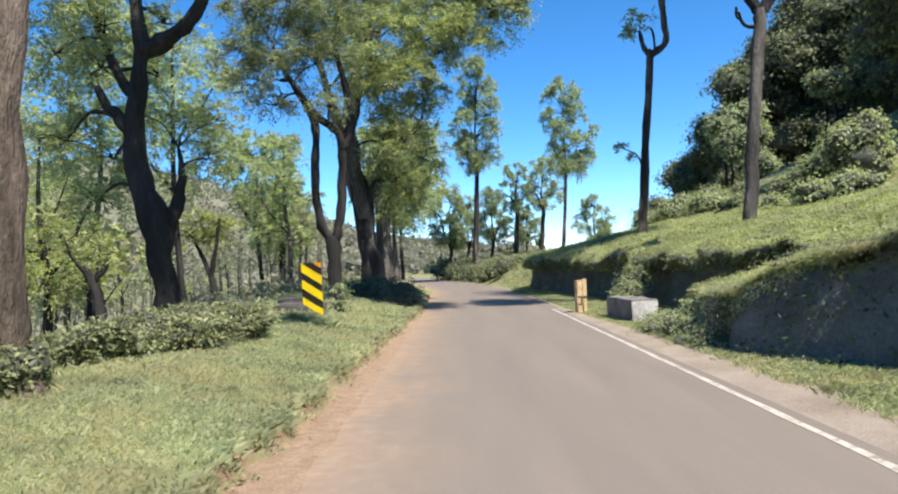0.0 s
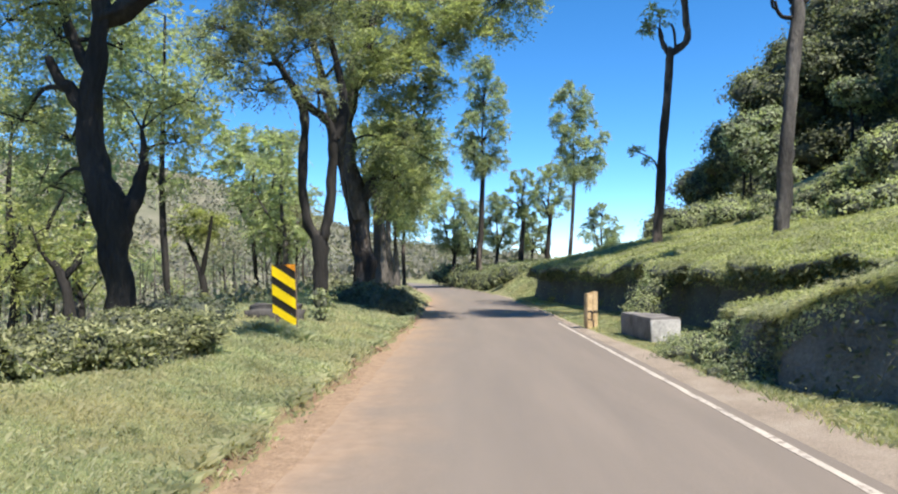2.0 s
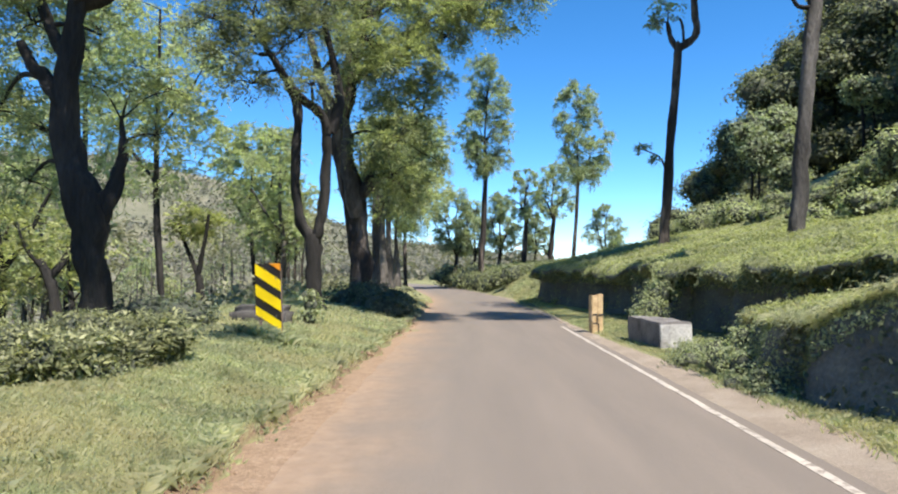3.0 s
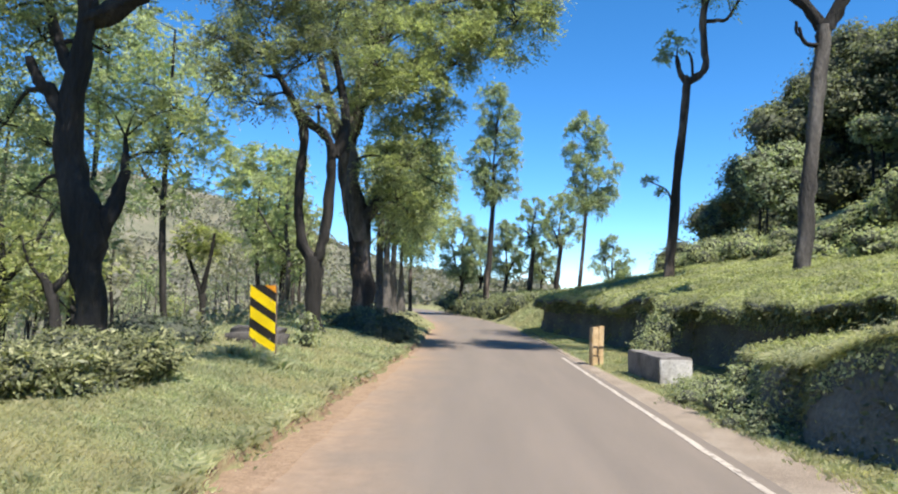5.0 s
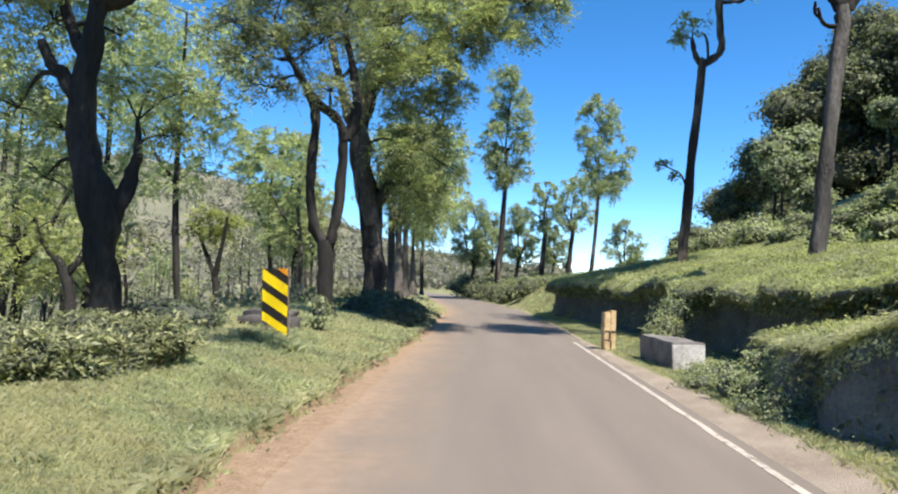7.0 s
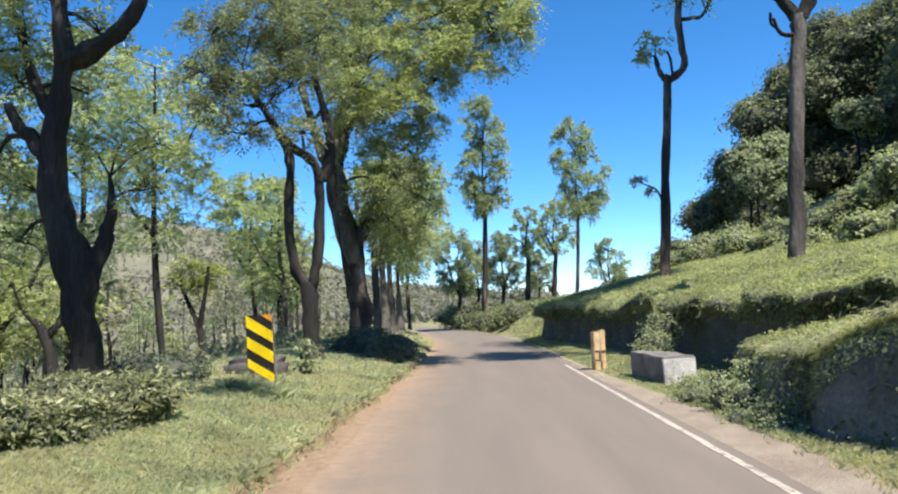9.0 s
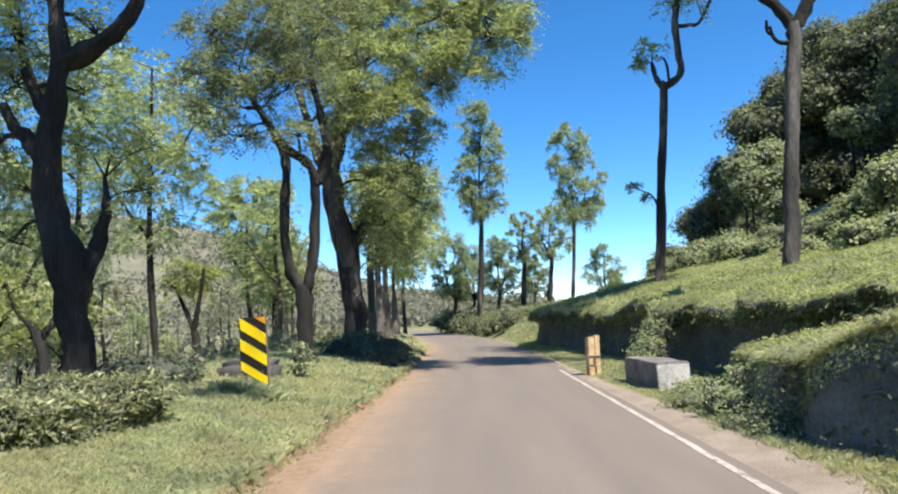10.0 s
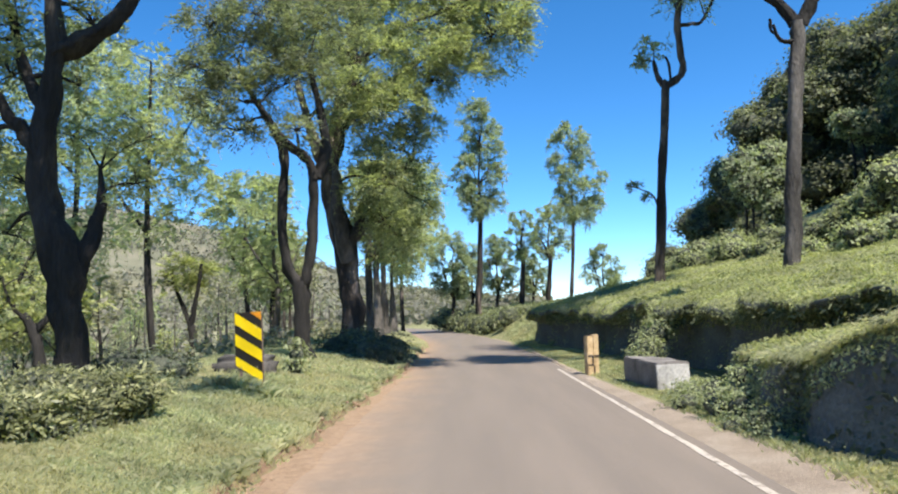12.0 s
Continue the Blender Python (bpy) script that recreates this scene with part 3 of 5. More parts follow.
grow('young_tree', 'small yellow-green young tree with forked dark stem', 'tree', 'trees on the slope',
     [(-12.33, 36.00, -0.81, 0.151), (-12.37, 36.00, 0.66, 0.151), (-12.53, 36.00, 1.47, 0.113)],
     [[(-12.48, 36.00, 1.20, 0.113), (-12.90, 36.17, 2.16, 0.095), (-13.32, 36.33, 3.00, 0.076), (-13.59, 36.50, 3.85, 0.057)],
      [(-12.45, 36.00, 1.33, 0.113), (-12.22, 35.83, 2.26, 0.094), (-11.96, 35.67, 3.19, 0.075), (-11.78, 35.50, 4.12, 0.056)]],
     [(-12.96, 36.00, 4.07, 0.92, 0.67), (-12.14, 36.00, 3.89, 0.86, 0.81), (-12.75, 36.50, 3.26, 0.82, 0.49), (-13.51, 36.00, 3.41, 0.59, 0.54)],
     LEAF_YELLOW, BARK_DARK, 70, 0.17, 0.5)
grow('silver_oak_tree', 'thin silver oak with open crown beyond the grass verge', 'tree', 'trees on the slope',
     [(-11.56, 42.00, 0.42, 0.134), (-11.67, 42.00, 2.33, 0.134), (-11.84, 42.00, 4.26, 0.111), (-11.75, 42.00, 6.20, 0.089), (-11.59, 42.00, 8.15, 0.067)],
     [[(-11.81, 42.00, 3.94, 0.089), (-12.81, 42.50, 5.31, 0.068), (-13.30, 43.00, 6.38, 0.045)],
      [(-11.80, 42.00, 4.58, 0.089), (-10.63, 41.50, 5.77, 0.066), (-10.22, 41.00, 6.97, 0.043)]],
     [(-11.62, 42.00, 8.48, 1.53, 1.12), (-12.96, 43.00, 7.03, 1.31, 1.31), (-10.22, 41.00, 6.65, 1.18, 1.24), (-11.82, 42.00, 5.55, 1.59, 0.96), (-13.28, 43.00, 8.73, 0.98, 0.98), (-10.31, 42.00, 8.58, 0.96, 0.96)],
     LEAF_LIGHT, BARK_DARK, 45, 0.22, 0.5)
grow('silver_oak_tree', 'thin silver oak with open crown beyond the grass verge', 'tree', 'trees on the slope',
     [(-11.32, 46.00, 0.28, 0.176), (-11.36, 46.00, 2.02, 0.176), (-11.19, 46.00, 3.78, 0.140), (-11.30, 46.00, 5.91, 0.105), (-11.40, 46.00, 8.07, 0.070)],
     [[(-11.20, 46.00, 3.42, 0.105), (-10.55, 46.50, 4.85, 0.071), (-10.40, 47.00, 5.97, 0.072)]],
     [(-11.34, 46.00, 7.34, 1.23, 1.40), (-10.84, 47.00, 5.99, 1.08, 1.26), (-11.56, 45.00, 5.13, 1.17, 1.03), (-10.61, 46.00, 4.28, 0.98, 0.70)],
     LEAF_OAK, BARK_DARK, 45, 0.22, 0.5)
grow('young_tree', 'leaning young tree with bright yellow-green leaf clumps behind the hedge', 'tree', 'trees on the slope',
     [(-10.41, 21.00, -0.23, 0.155), (-10.48, 21.00, 0.50, 0.144), (-10.67, 21.00, 1.24, 0.121), (-10.93, 21.00, 1.70, 0.088)],
     [[(-10.67, 21.00, 1.24, 0.100), (-10.47, 21.25, 1.60, 0.079), (-10.39, 21.50, 2.06, 0.046)],
      [(-10.85, 21.00, 1.55, 0.077), (-11.07, 20.75, 1.92, 0.055), (-11.14, 20.50, 2.43, 0.032)]],
     [(-11.16, 21.00, 1.93, 0.59, 0.44), (-10.70, 21.50, 1.99, 0.58, 0.39), (-10.79, 21.00, 2.66, 0.71, 0.41), (-11.89, 21.50, 2.66, 0.61, 0.46), (-11.37, 21.00, 1.12, 0.44, 0.32)],
     LEAF_YELLOW, BARK_DARK, 50, 0.16, 0.5)
grow('silver_oak_tree', 'twin-stemmed silver oak with dark trunk on the grass verge', 'tree', 'roadside silver oaks',
     [(-2.92, 17.81, 0.17, 0.195), (-2.95, 17.81, 0.77, 0.158), (-2.97, 17.81, 1.49, 0.146), (-2.97, 17.81, 2.10, 0.158)],
     [[(-3.01, 17.81, 2.04, 0.122), (-3.21, 17.85, 2.38, 0.110), (-3.33, 17.87, 2.98, 0.104), (-3.35, 17.91, 3.87, 0.098), (-3.30, 17.95, 4.63, 0.098), (-3.39, 17.98, 5.13, 0.086), (-3.73, 18.02, 5.77, 0.074), (-4.09, 18.05, 6.38, 0.049), (-4.36, 18.08, 7.07, 0.037)],
      [(-2.92, 17.81, 2.04, 0.134), (-2.77, 17.77, 2.51, 0.122), (-2.68, 17.74, 3.31, 0.119), (-2.64, 17.71, 4.04, 0.105), (-2.68, 17.67, 4.56, 0.096), (-2.93, 17.64, 4.83, 0.096), (-3.35, 17.60, 5.25, 0.072), (-3.76, 17.57, 5.90, 0.048), (-4.06, 17.54, 5.96, 0.036)],
      [(-2.59, 17.81, 4.31, 0.110), (-2.42, 17.99, 4.98, 0.099), (-2.58, 18.18, 5.95, 0.075), (-2.86, 18.36, 7.09, 0.050)]],
     [(-4.66, 17.81, 6.07, 0.750, 0.604), (-4.28, 18.27, 7.13, 1.061, 0.750), (-4.99, 17.35, 6.71, 0.585, 0.530), (-3.26, 17.81, 6.39, 1.033, 0.851), (-3.87, 17.81, 8.00, 1.216, 0.668), (-4.90, 17.81, 7.79, 0.732, 0.549), (-2.80, 16.90, 5.10, 0.457, 0.320), (-4.28, 17.81, 5.41, 0.549, 0.302), (-2.66, 18.72, 8.05, 1.162, 0.905)],
     LEAF_DEEP, BARK_DARK, 210, 0.105, 0.6, 12)
grow('silver_oak_tree', 'huge leaning silver oak with broken grey bark and spreading crown', 'tree', 'roadside silver oaks',
     [(-2.66, 23.00, -0.11, 0.426), (-2.72, 23.00, 0.70, 0.328), (-2.78, 23.00, 2.01, 0.279), (-2.91, 23.00, 3.33, 0.279), (-3.20, 23.00, 4.43, 0.246), (-3.32, 23.00, 5.45, 0.213), (-3.04, 23.00, 6.89, 0.213), (-2.65, 23.00, 8.78, 0.180), (-2.31, 23.00, 10.89, 0.148), (-2.02, 23.00, 13.59, 0.082)],
     [[(-3.28, 23.00, 5.19, 0.197), (-3.53, 22.67, 5.98, 0.145), (-3.76, 22.33, 6.91, 0.111), (-3.99, 22.00, 7.98, 0.078)],
      [(-2.82, 22.75, 2.9, 0.2), (-2.9, 22.45, 3.7, 0.19), (-2.98, 22.3, 4.5, 0.17), (-2.95, 22.25, 5.1, 0.13), (-3.02, 22.2, 5.6, 0.05)],
      [(-3.07, 23.00, 6.72, 0.148), (-2.25, 23.33, 7.64, 0.133), (-1.22, 23.67, 8.59, 0.102), (-0.15, 24.00, 9.57, 0.069)],
      [(-2.94, 23.00, 3.33, 0.197), (-2.35, 23.33, 4.18, 0.167), (-1.85, 23.67, 5.25, 0.135), (-0.99, 24.00, 5.98, 0.086)],
      [(-2.65, 23.00, 8.60, 0.131), (-1.10, 22.83, 9.68, 0.098), (0.45, 22.67, 10.23, 0.081), (1.48, 22.20, 10.79, 0.07), (2.2, 19.6, 11.4, 0.055), (2.0, 16.6, 11.8, 0.04)]],
     [(-2.03, 22.00, 8.38, 1.71, 1.17), (-3.50, 23.00, 10.24, 1.80, 1.23), (-0.77, 23.00, 9.74, 1.80, 1.23), (0.60, 23.50, 10.23, 1.43, 1.09), (1.59, 23.00, 9.43, 0.90, 0.82), (1.98, 23.00, 10.47, 0.82, 0.82), (-1.27, 22.00, 7.02, 1.25, 0.78), (-2.33, 21.50, 6.60, 0.91, 0.68), (-1.24, 23.00, 6.11, 1.15, 0.74), (-1.97, 22.00, 5.10, 0.93, 0.70), (-1.03, 24.00, 4.92, 0.86, 0.77), (-1.81, 23.00, 4.11, 0.90, 0.66)]
     + shade_canopy(1.95, 15.4, 11.7, 0.9, 2.2, 34, 0.8, 5)
     + [(-2.76, 23.00, 11.99, 2.29, 1.48), (-1.03, 23.00, 12.08, 1.15, 0.82), (-0.16, 23.00, 8.13, 0.98, 0.74), (-2.22, 21.00, 7.40, 0.89, 0.74), (-0.63, 23.00, 6.77, 0.66, 0.52), (-1.42, 24.00, 3.71, 0.69, 0.52), (2.35, 23.00, 9.39, 0.49, 0.49), (1.21, 23.00, 8.40, 0.59, 0.43), (0.39, 22.00, 8.59, 0.78, 0.62)],
     LEAF_OAK, BARK_GREY, 215, 0.115, 0.6, 9, limb_bark=BARK_PALE)
grow('silver_oak_tree', 'silver oak in the row along the road verge', 'tree', 'roadside silver oaks',
     [(-3.06, 29.00, -0.32, 0.213), (-3.07, 29.00, 0.72, 0.149), (-3.07, 29.00, 2.20, 0.128), (-3.06, 29.00, 3.91, 0.106), (-2.96, 29.00, 5.64, 0.064), (-2.88, 29.00, 6.95, 0.043)],
     [[(-3.05, 29.00, 3.27, 0.089), (-2.59, 29.50, 4.16, 0.068), (-2.35, 30.00, 5.10, 0.044)],
      [(-3.03, 29.00, 4.13, 0.089), (-3.41, 28.50, 4.73, 0.058), (-3.49, 28.00, 5.51, 0.041)]],
     [(-3.45, 29.00, 6.10, 0.96, 0.81), (-2.47, 30.00, 6.46, 0.93, 0.84), (-2.71, 28.00, 4.63, 0.94, 0.74), (-2.20, 29.00, 4.52, 0.72, 0.64), (-3.76, 30.00, 4.49, 0.71, 0.62), (-2.77, 29.00, 3.58, 0.60, 0.47)],
     LEAF_OAK, BARK_PALE, 60, 0.17, 0.5)
grow('silver_oak_tree', 'silver oak in the row along the road verge', 'tree', 'roadside silver oaks',
     [(-3.42, 34.00, -0.64, 0.241), (-3.43, 34.00, 0.61, 0.165), (-3.42, 34.00, 2.37, 0.139), (-3.41, 34.00, 4.41, 0.114), (-3.29, 34.00, 6.47, 0.063), (-3.19, 34.00, 8.03, 0.051)],
     [[(-3.41, 34.00, 3.64, 0.099), (-2.84, 34.50, 4.69, 0.075), (-2.54, 35.00, 5.79, 0.052)],
      [(-3.38, 34.00, 4.66, 0.099), (-3.85, 33.50, 5.39, 0.065), (-3.97, 33.00, 6.34, 0.049)]],
     [(-3.30, 34.00, 7.25, 1.14, 0.96), (-2.08, 35.00, 7.65, 1.10, 0.99), (-2.48, 33.00, 5.52, 1.13, 0.88), (-1.82, 34.00, 5.36, 0.86, 0.76), (-3.62, 35.00, 5.31, 0.84, 0.73), (-2.50, 34.00, 4.24, 0.71, 0.56)],
     LEAF_LIGHT, BARK_PALE, 75, 0.15, 0.5)
grow('silver_oak_tree', 'silver oak in the row along the road verge', 'tree', 'roadside silver oaks',
     [(-3.79, 40.00, -1.01, 0.272), (-3.80, 40.00, 0.47, 0.181), (-3.79, 40.00, 2.57, 0.151), (-3.77, 40.00, 5.00, 0.121), (-3.63, 40.00, 7.46, 0.060), (-3.51, 40.00, 9.32, 0.060)],
     [[(-3.77, 40.00, 4.08, 0.109), (-3.08, 40.50, 5.33, 0.083), (-2.71, 41.00, 6.62, 0.062)],
      [(-3.73, 40.00, 5.30, 0.109), (-4.31, 39.50, 6.19, 0.072), (-4.48, 39.00, 7.33, 0.059)]],
     [(-3.27, 40.00, 8.06, 1.36, 1.15), (-1.79, 41.00, 8.49, 1.30, 1.18), (-2.34, 39.00, 6.03, 1.35, 1.06), (-1.52, 40.00, 5.82, 1.03, 0.91), (-3.62, 41.00, 5.72, 0.99, 0.87), (-2.33, 40.00, 4.48, 0.85, 0.67)],
     LEAF_LIGHT, BARK_PALE, 75, 0.15, 0.5)
grow('silver_oak_tree', 'silver oak in the row along the road verge', 'tree', 'roadside silver oaks',
     [(-4.11, 47.00, -1.46, 0.252), (-4.12, 47.00, 0.30, 0.144), (-4.10, 47.00, 2.80, 0.108), (-4.08, 47.00, 5.68, 0.072), (-3.91, 47.00, 8.60, 0.012), (-3.76, 47.00, 10.82, 0.072)],
     [[(-4.08, 47.00, 4.60, 0.086), (-3.24, 47.50, 6.06, 0.065), (-2.78, 48.00, 7.59, 0.073)],
      [(-4.03, 47.00, 6.04, 0.086), (-4.73, 46.50, 7.11, 0.057), (-4.95, 46.00, 8.49, 0.070)]],
     [(-4.14, 47.00, 8.24, 1.62, 1.37), (-2.37, 48.00, 8.69, 1.54, 1.40), (-3.04, 46.00, 5.90, 1.62, 1.26), (-2.06, 47.00, 5.59, 1.22, 1.08), (-4.53, 48.00, 5.43, 1.18, 1.03), (-3.02, 47.00, 4.01, 1.01, 0.79)],
     LEAF_LIGHT, BARK_PALE, 75, 0.15, 0.5)
grow('silver_oak_tree', 'slim pale-stemmed tree beside the far bend', 'tree', 'far roadside trees',
     [(-4.82, 62.00, 0.42, 0.144), (-4.85, 62.00, 2.33, 0.144), (-4.83, 62.00, 4.25, 0.120), (-4.81, 62.00, 6.18, 0.096)],
     [],
     [(-4.80, 62.00, 6.42, 0.96, 1.06), (-4.25, 62.00, 5.43, 0.58, 0.58), (-5.28, 62.00, 5.23, 0.58, 0.58)],
     LEAF_LIGHT, BARK_GREY, 45, 0.24, 0.5)
grow('silver_oak_tree', 'tall silver oak with narrow feathery crown above the far tea bushes', 'tree', 'far roadside trees',
     [(1.40, 55.00, 1.04, 0.238), (1.45, 55.00, 1.96, 0.204), (1.85, 55.00, 8.65, 0.163), (1.79, 55.00, 11.08, 0.082), (2.01, 55.00, 14.00, 0.034)],
     [[(1.79, 55.00, 8.31, 0.122), (2.35, 55.50, 9.57, 0.082), (2.70, 56.00, 10.89, 0.034)],
      [(1.80, 55.00, 8.48, 0.122), (1.26, 54.50, 9.46, 0.081), (0.94, 54.00, 11.24, 0.034)]],
     cloud(1.91, 54.92, 8.6, 17.2, 2.1, 60, 0.5, 1),
     LEAF_FAR, BARK_GREY, 120, 0.13, 0.6)
grow('silver_oak_tree', 'tall silver oak with narrow grey-green crown above the tea plateau', 'tree', 'far roadside trees',
     [(8.99, 60.00, 1.85, 0.209), (9.05, 60.00, 2.86, 0.175), (9.51, 60.00, 8.88, 0.140), (9.45, 60.00, 11.08, 0.070), (9.71, 60.00, 13.73, 0.035)],
     [[(9.44, 60.00, 8.50, 0.105), (10.20, 60.50, 9.87, 0.071), (10.67, 61.00, 10.90, 0.035)],
      [(9.45, 60.00, 8.69, 0.105), (8.75, 59.50, 9.78, 0.069), (8.29, 59.00, 11.25, 0.035)]],
     cloud(9.6, 59.90, 8.6, 16.6, 2.5, 60, 0.5, 2),
     LEAF_FAR, BARK_GREY, 120, 0.13, 0.6)
grow('silver_oak_tree', 'slim roadside tree with light crown', 'tree', 'far roadside trees',
     [(5.44, 66.00, 1.60, 0.257), (5.50, 66.00, 2.71, 0.206), (5.77, 66.00, 5.95, 0.164), (5.63, 66.00, 7.21, 0.082), (5.82, 66.00, 8.73, 0.051)],
     [[(5.70, 66.00, 5.54, 0.123), (6.11, 66.50, 7.01, 0.083), (6.33, 67.00, 7.11, 0.052)],
      [(5.71, 66.00, 5.74, 0.123), (5.34, 65.50, 6.95, 0.082), (5.07, 65.00, 7.31, 0.051)]],
     cloud(5.76, 66.05, 6.00, 10.42, 1.92, 44, 0.30, 3),
     LEAF_LIGHT, BARK_GREY, 120, 0.13, 0.6)
grow('silver_oak_tree', 'slim roadside tree with light crown', 'tree', 'far roadside trees',
     [(8.07, 68.00, 1.76, 0.265), (8.14, 68.00, 2.92, 0.212), (8.44, 68.00, 6.37, 0.170), (8.30, 68.00, 7.72, 0.085), (8.50, 68.00, 9.33, 0.053)],
     [[(8.36, 68.00, 5.95, 0.127), (8.88, 68.50, 7.46, 0.085), (9.17, 69.00, 7.60, 0.054)],
      [(8.37, 68.00, 6.16, 0.127), (7.91, 67.50, 7.41, 0.084), (7.56, 67.00, 7.82, 0.052)]],
     cloud(8.54, 67.83, 6.37, 11.14, 2.05, 44, 0.36, 4),
     LEAF_LIGHT, BARK_GREY, 120, 0.13, 0.6)
grow('silver_oak_tree', 'low grey-green tree behind the tea bushes', 'tree', 'far roadside trees',
     [(7.32, 75.00, 1.89, 0.176), (7.38, 75.00, 3.16, 0.117), (7.53, 75.00, 3.67, 0.094), (7.38, 75.00, 5.21, 0.047), (7.54, 75.00, 5.99, 0.059)],
     [[(7.45, 75.00, 3.20, 0.070), (7.97, 75.50, 4.84, 0.047), (8.26, 76.00, 5.14, 0.060)],
      [(7.46, 75.00, 3.44, 0.070), (6.99, 74.50, 4.83, 0.047), (6.64, 74.00, 5.27, 0.058)]],
     cloud(7.53, 75.05, 3.57, 6.82, 1.70, 44, 0.38, 5),
     LEAF_FAR, BARK_GREY, 120, 0.13, 0.6)
grow('silver_oak_tree', 'rounded grey-green tree behind the tea plateau', 'tree', 'far roadside trees',
     [(15.35, 80.00, 1.92, 0.188), (15.44, 80.00, 3.28, 0.126), (15.57, 80.00, 3.35, 0.100), (15.50, 80.00, 6.14, 0.050), (15.69, 80.00, 7.18, 0.063)],
     [[(15.47, 80.00, 2.85, 0.075), (16.21, 80.50, 4.59, 0.051), (16.70, 81.00, 6.04, 0.064)],
      [(15.49, 80.00, 3.10, 0.075), (14.85, 79.50, 4.60, 0.050), (14.43, 79.00, 6.23, 0.062)]],
     cloud(15.54, 79.91, 3.26, 8.29, 2.16, 44, 0.48, 6),
     LEAF_FAR, BARK_GREY, 120, 0.13, 0.6)
grow('silver_oak_tree', 'bushy far tree beside the bend', 'tree', 'far roadside trees',
     [(-0.65, 62.00, 0.63, 0.241), (-0.60, 62.00, 1.67, 0.193), (-0.45, 62.00, 2.96, 0.154), (-0.53, 62.00, 5.45, 0.077), (-0.38, 62.00, 6.73, 0.048)],
     [[(-0.51, 62.00, 2.58, 0.116), (0.03, 62.50, 3.92, 0.078), (0.36, 63.00, 5.34, 0.049)],
      [(-0.51, 62.00, 2.77, 0.116), (-1.03, 61.50, 3.92, 0.076), (-1.34, 61.00, 5.56, 0.047)]],
     cloud(-0.60, 62.00, 2.93, 8.14, 1.86, 44, 0.46, 7),
     LEAF_FAR, BARK_GREY, 120, 0.13, 0.6)
grow('silver_oak_tree', 'pale far tree behind the tea bushes', 'tree', 'far roadside trees',
     [(3.40, 70.00, 1.18, 0.219), (3.46, 70.00, 2.36, 0.164), (3.63, 70.00, 3.58, 0.131), (3.53, 70.00, 6.06, 0.066), (3.70, 70.00, 7.34, 0.055)],
     [[(3.55, 70.00, 3.15, 0.098), (4.09, 70.50, 4.67, 0.066), (4.42, 71.00, 5.95, 0.055)],
      [(3.56, 70.00, 3.36, 0.098), (3.07, 69.50, 4.66, 0.065), (2.76, 69.00, 6.17, 0.054)]],
     cloud(3.77, 69.96, 3.50, 8.72, 1.84, 44, 0.45, 8),
     LEAF_FAR, BARK_GREY, 120, 0.13, 0.6)
grow('silver_oak_tree', 'dark leafy far tree beside the bend', 'tree', 'far roadside trees',
     [(1.01, 72.00, 0.72, 0.225), (1.06, 72.00, 1.94, 0.169), (1.23, 72.00, 3.12, 0.135), (1.12, 72.00, 5.59, 0.068), (1.29, 72.00, 6.85, 0.056)],
     [[(1.15, 72.00, 2.68, 0.101), (1.63, 72.50, 4.25, 0.068), (1.92, 73.00, 5.47, 0.057)],
      [(1.16, 72.00, 2.90, 0.101), (0.72, 71.50, 4.25, 0.067), (0.44, 71.00, 5.69, 0.055)]],
     cloud(1.14, 72.03, 3.11, 8.24, 1.80, 44, 0.40, 9),
     LEAF_FAR, BARK_GREY, 120, 0.13, 0.6)
grow('silver_oak_tree', 'tall bare grey silver oak trunk rising from tea bushes', 'tree', 'pollarded trunks in the tea',
     [(6.84, 16.90, 1.63, 0.183), (6.88, 16.90, 1.97, 0.154), (6.99, 16.90, 2.99, 0.137), (7.07, 16.90, 3.91, 0.131), (7.18, 16.90, 4.84, 0.126), (7.26, 16.90, 5.55, 0.120), (7.38, 16.90, 6.56, 0.120), (7.42, 16.90, 6.93, 0.137)],
     [[(7.38, 16.90, 6.87, 0.126), (7.13, 16.98, 7.34, 0.115), (6.89, 17.05, 7.64, 0.104), (6.73, 17.13, 8.12, 0.085), (6.66, 17.20, 9.05, 0.075), (5.7, 17.0, 11.0, 0.06), (4.8, 16.4, 13.2, 0.04)],
      [(7.45, 16.90, 6.86, 0.126), (7.66, 16.80, 7.29, 0.113), (7.85, 16.70, 7.72, 0.095), (8.06, 16.60, 8.63, 0.085), (7.9, 16.5, 11.0, 0.06), (7.3, 16.2, 13.2, 0.04)],
      [(7.29, 16.90, 6.51, 0.057), (7.05, 16.83, 6.52, 0.051), (6.92, 16.77, 6.62, 0.045), (6.84, 16.70, 6.81, 0.034)],
      [(7.00, 16.90, 6.65, 0.034), (6.83, 16.80, 6.73, 0.028), (6.78, 16.70, 6.93, 0.023)]],
     [(6.66, 16.90, 8.38, 0.46, 0.34), (8.20, 16.90, 8.54, 0.51, 0.46), (7.52, 16.90, 8.83, 0.69, 0.46), (8.81, 16.90, 7.67, 0.18, 0.14)]
     + shade_canopy(4.65, 16.1, 13.8, 0.55, 1.9, 44, 0.5, 3) + shade_canopy(7.15, 16.1, 13.8, 0.9, 2.1, 48, 0.55, 4),
     LEAF_OAK, BARK_PALE, 150, 0.09, 0.5, limb_bark=BARK_DARK)
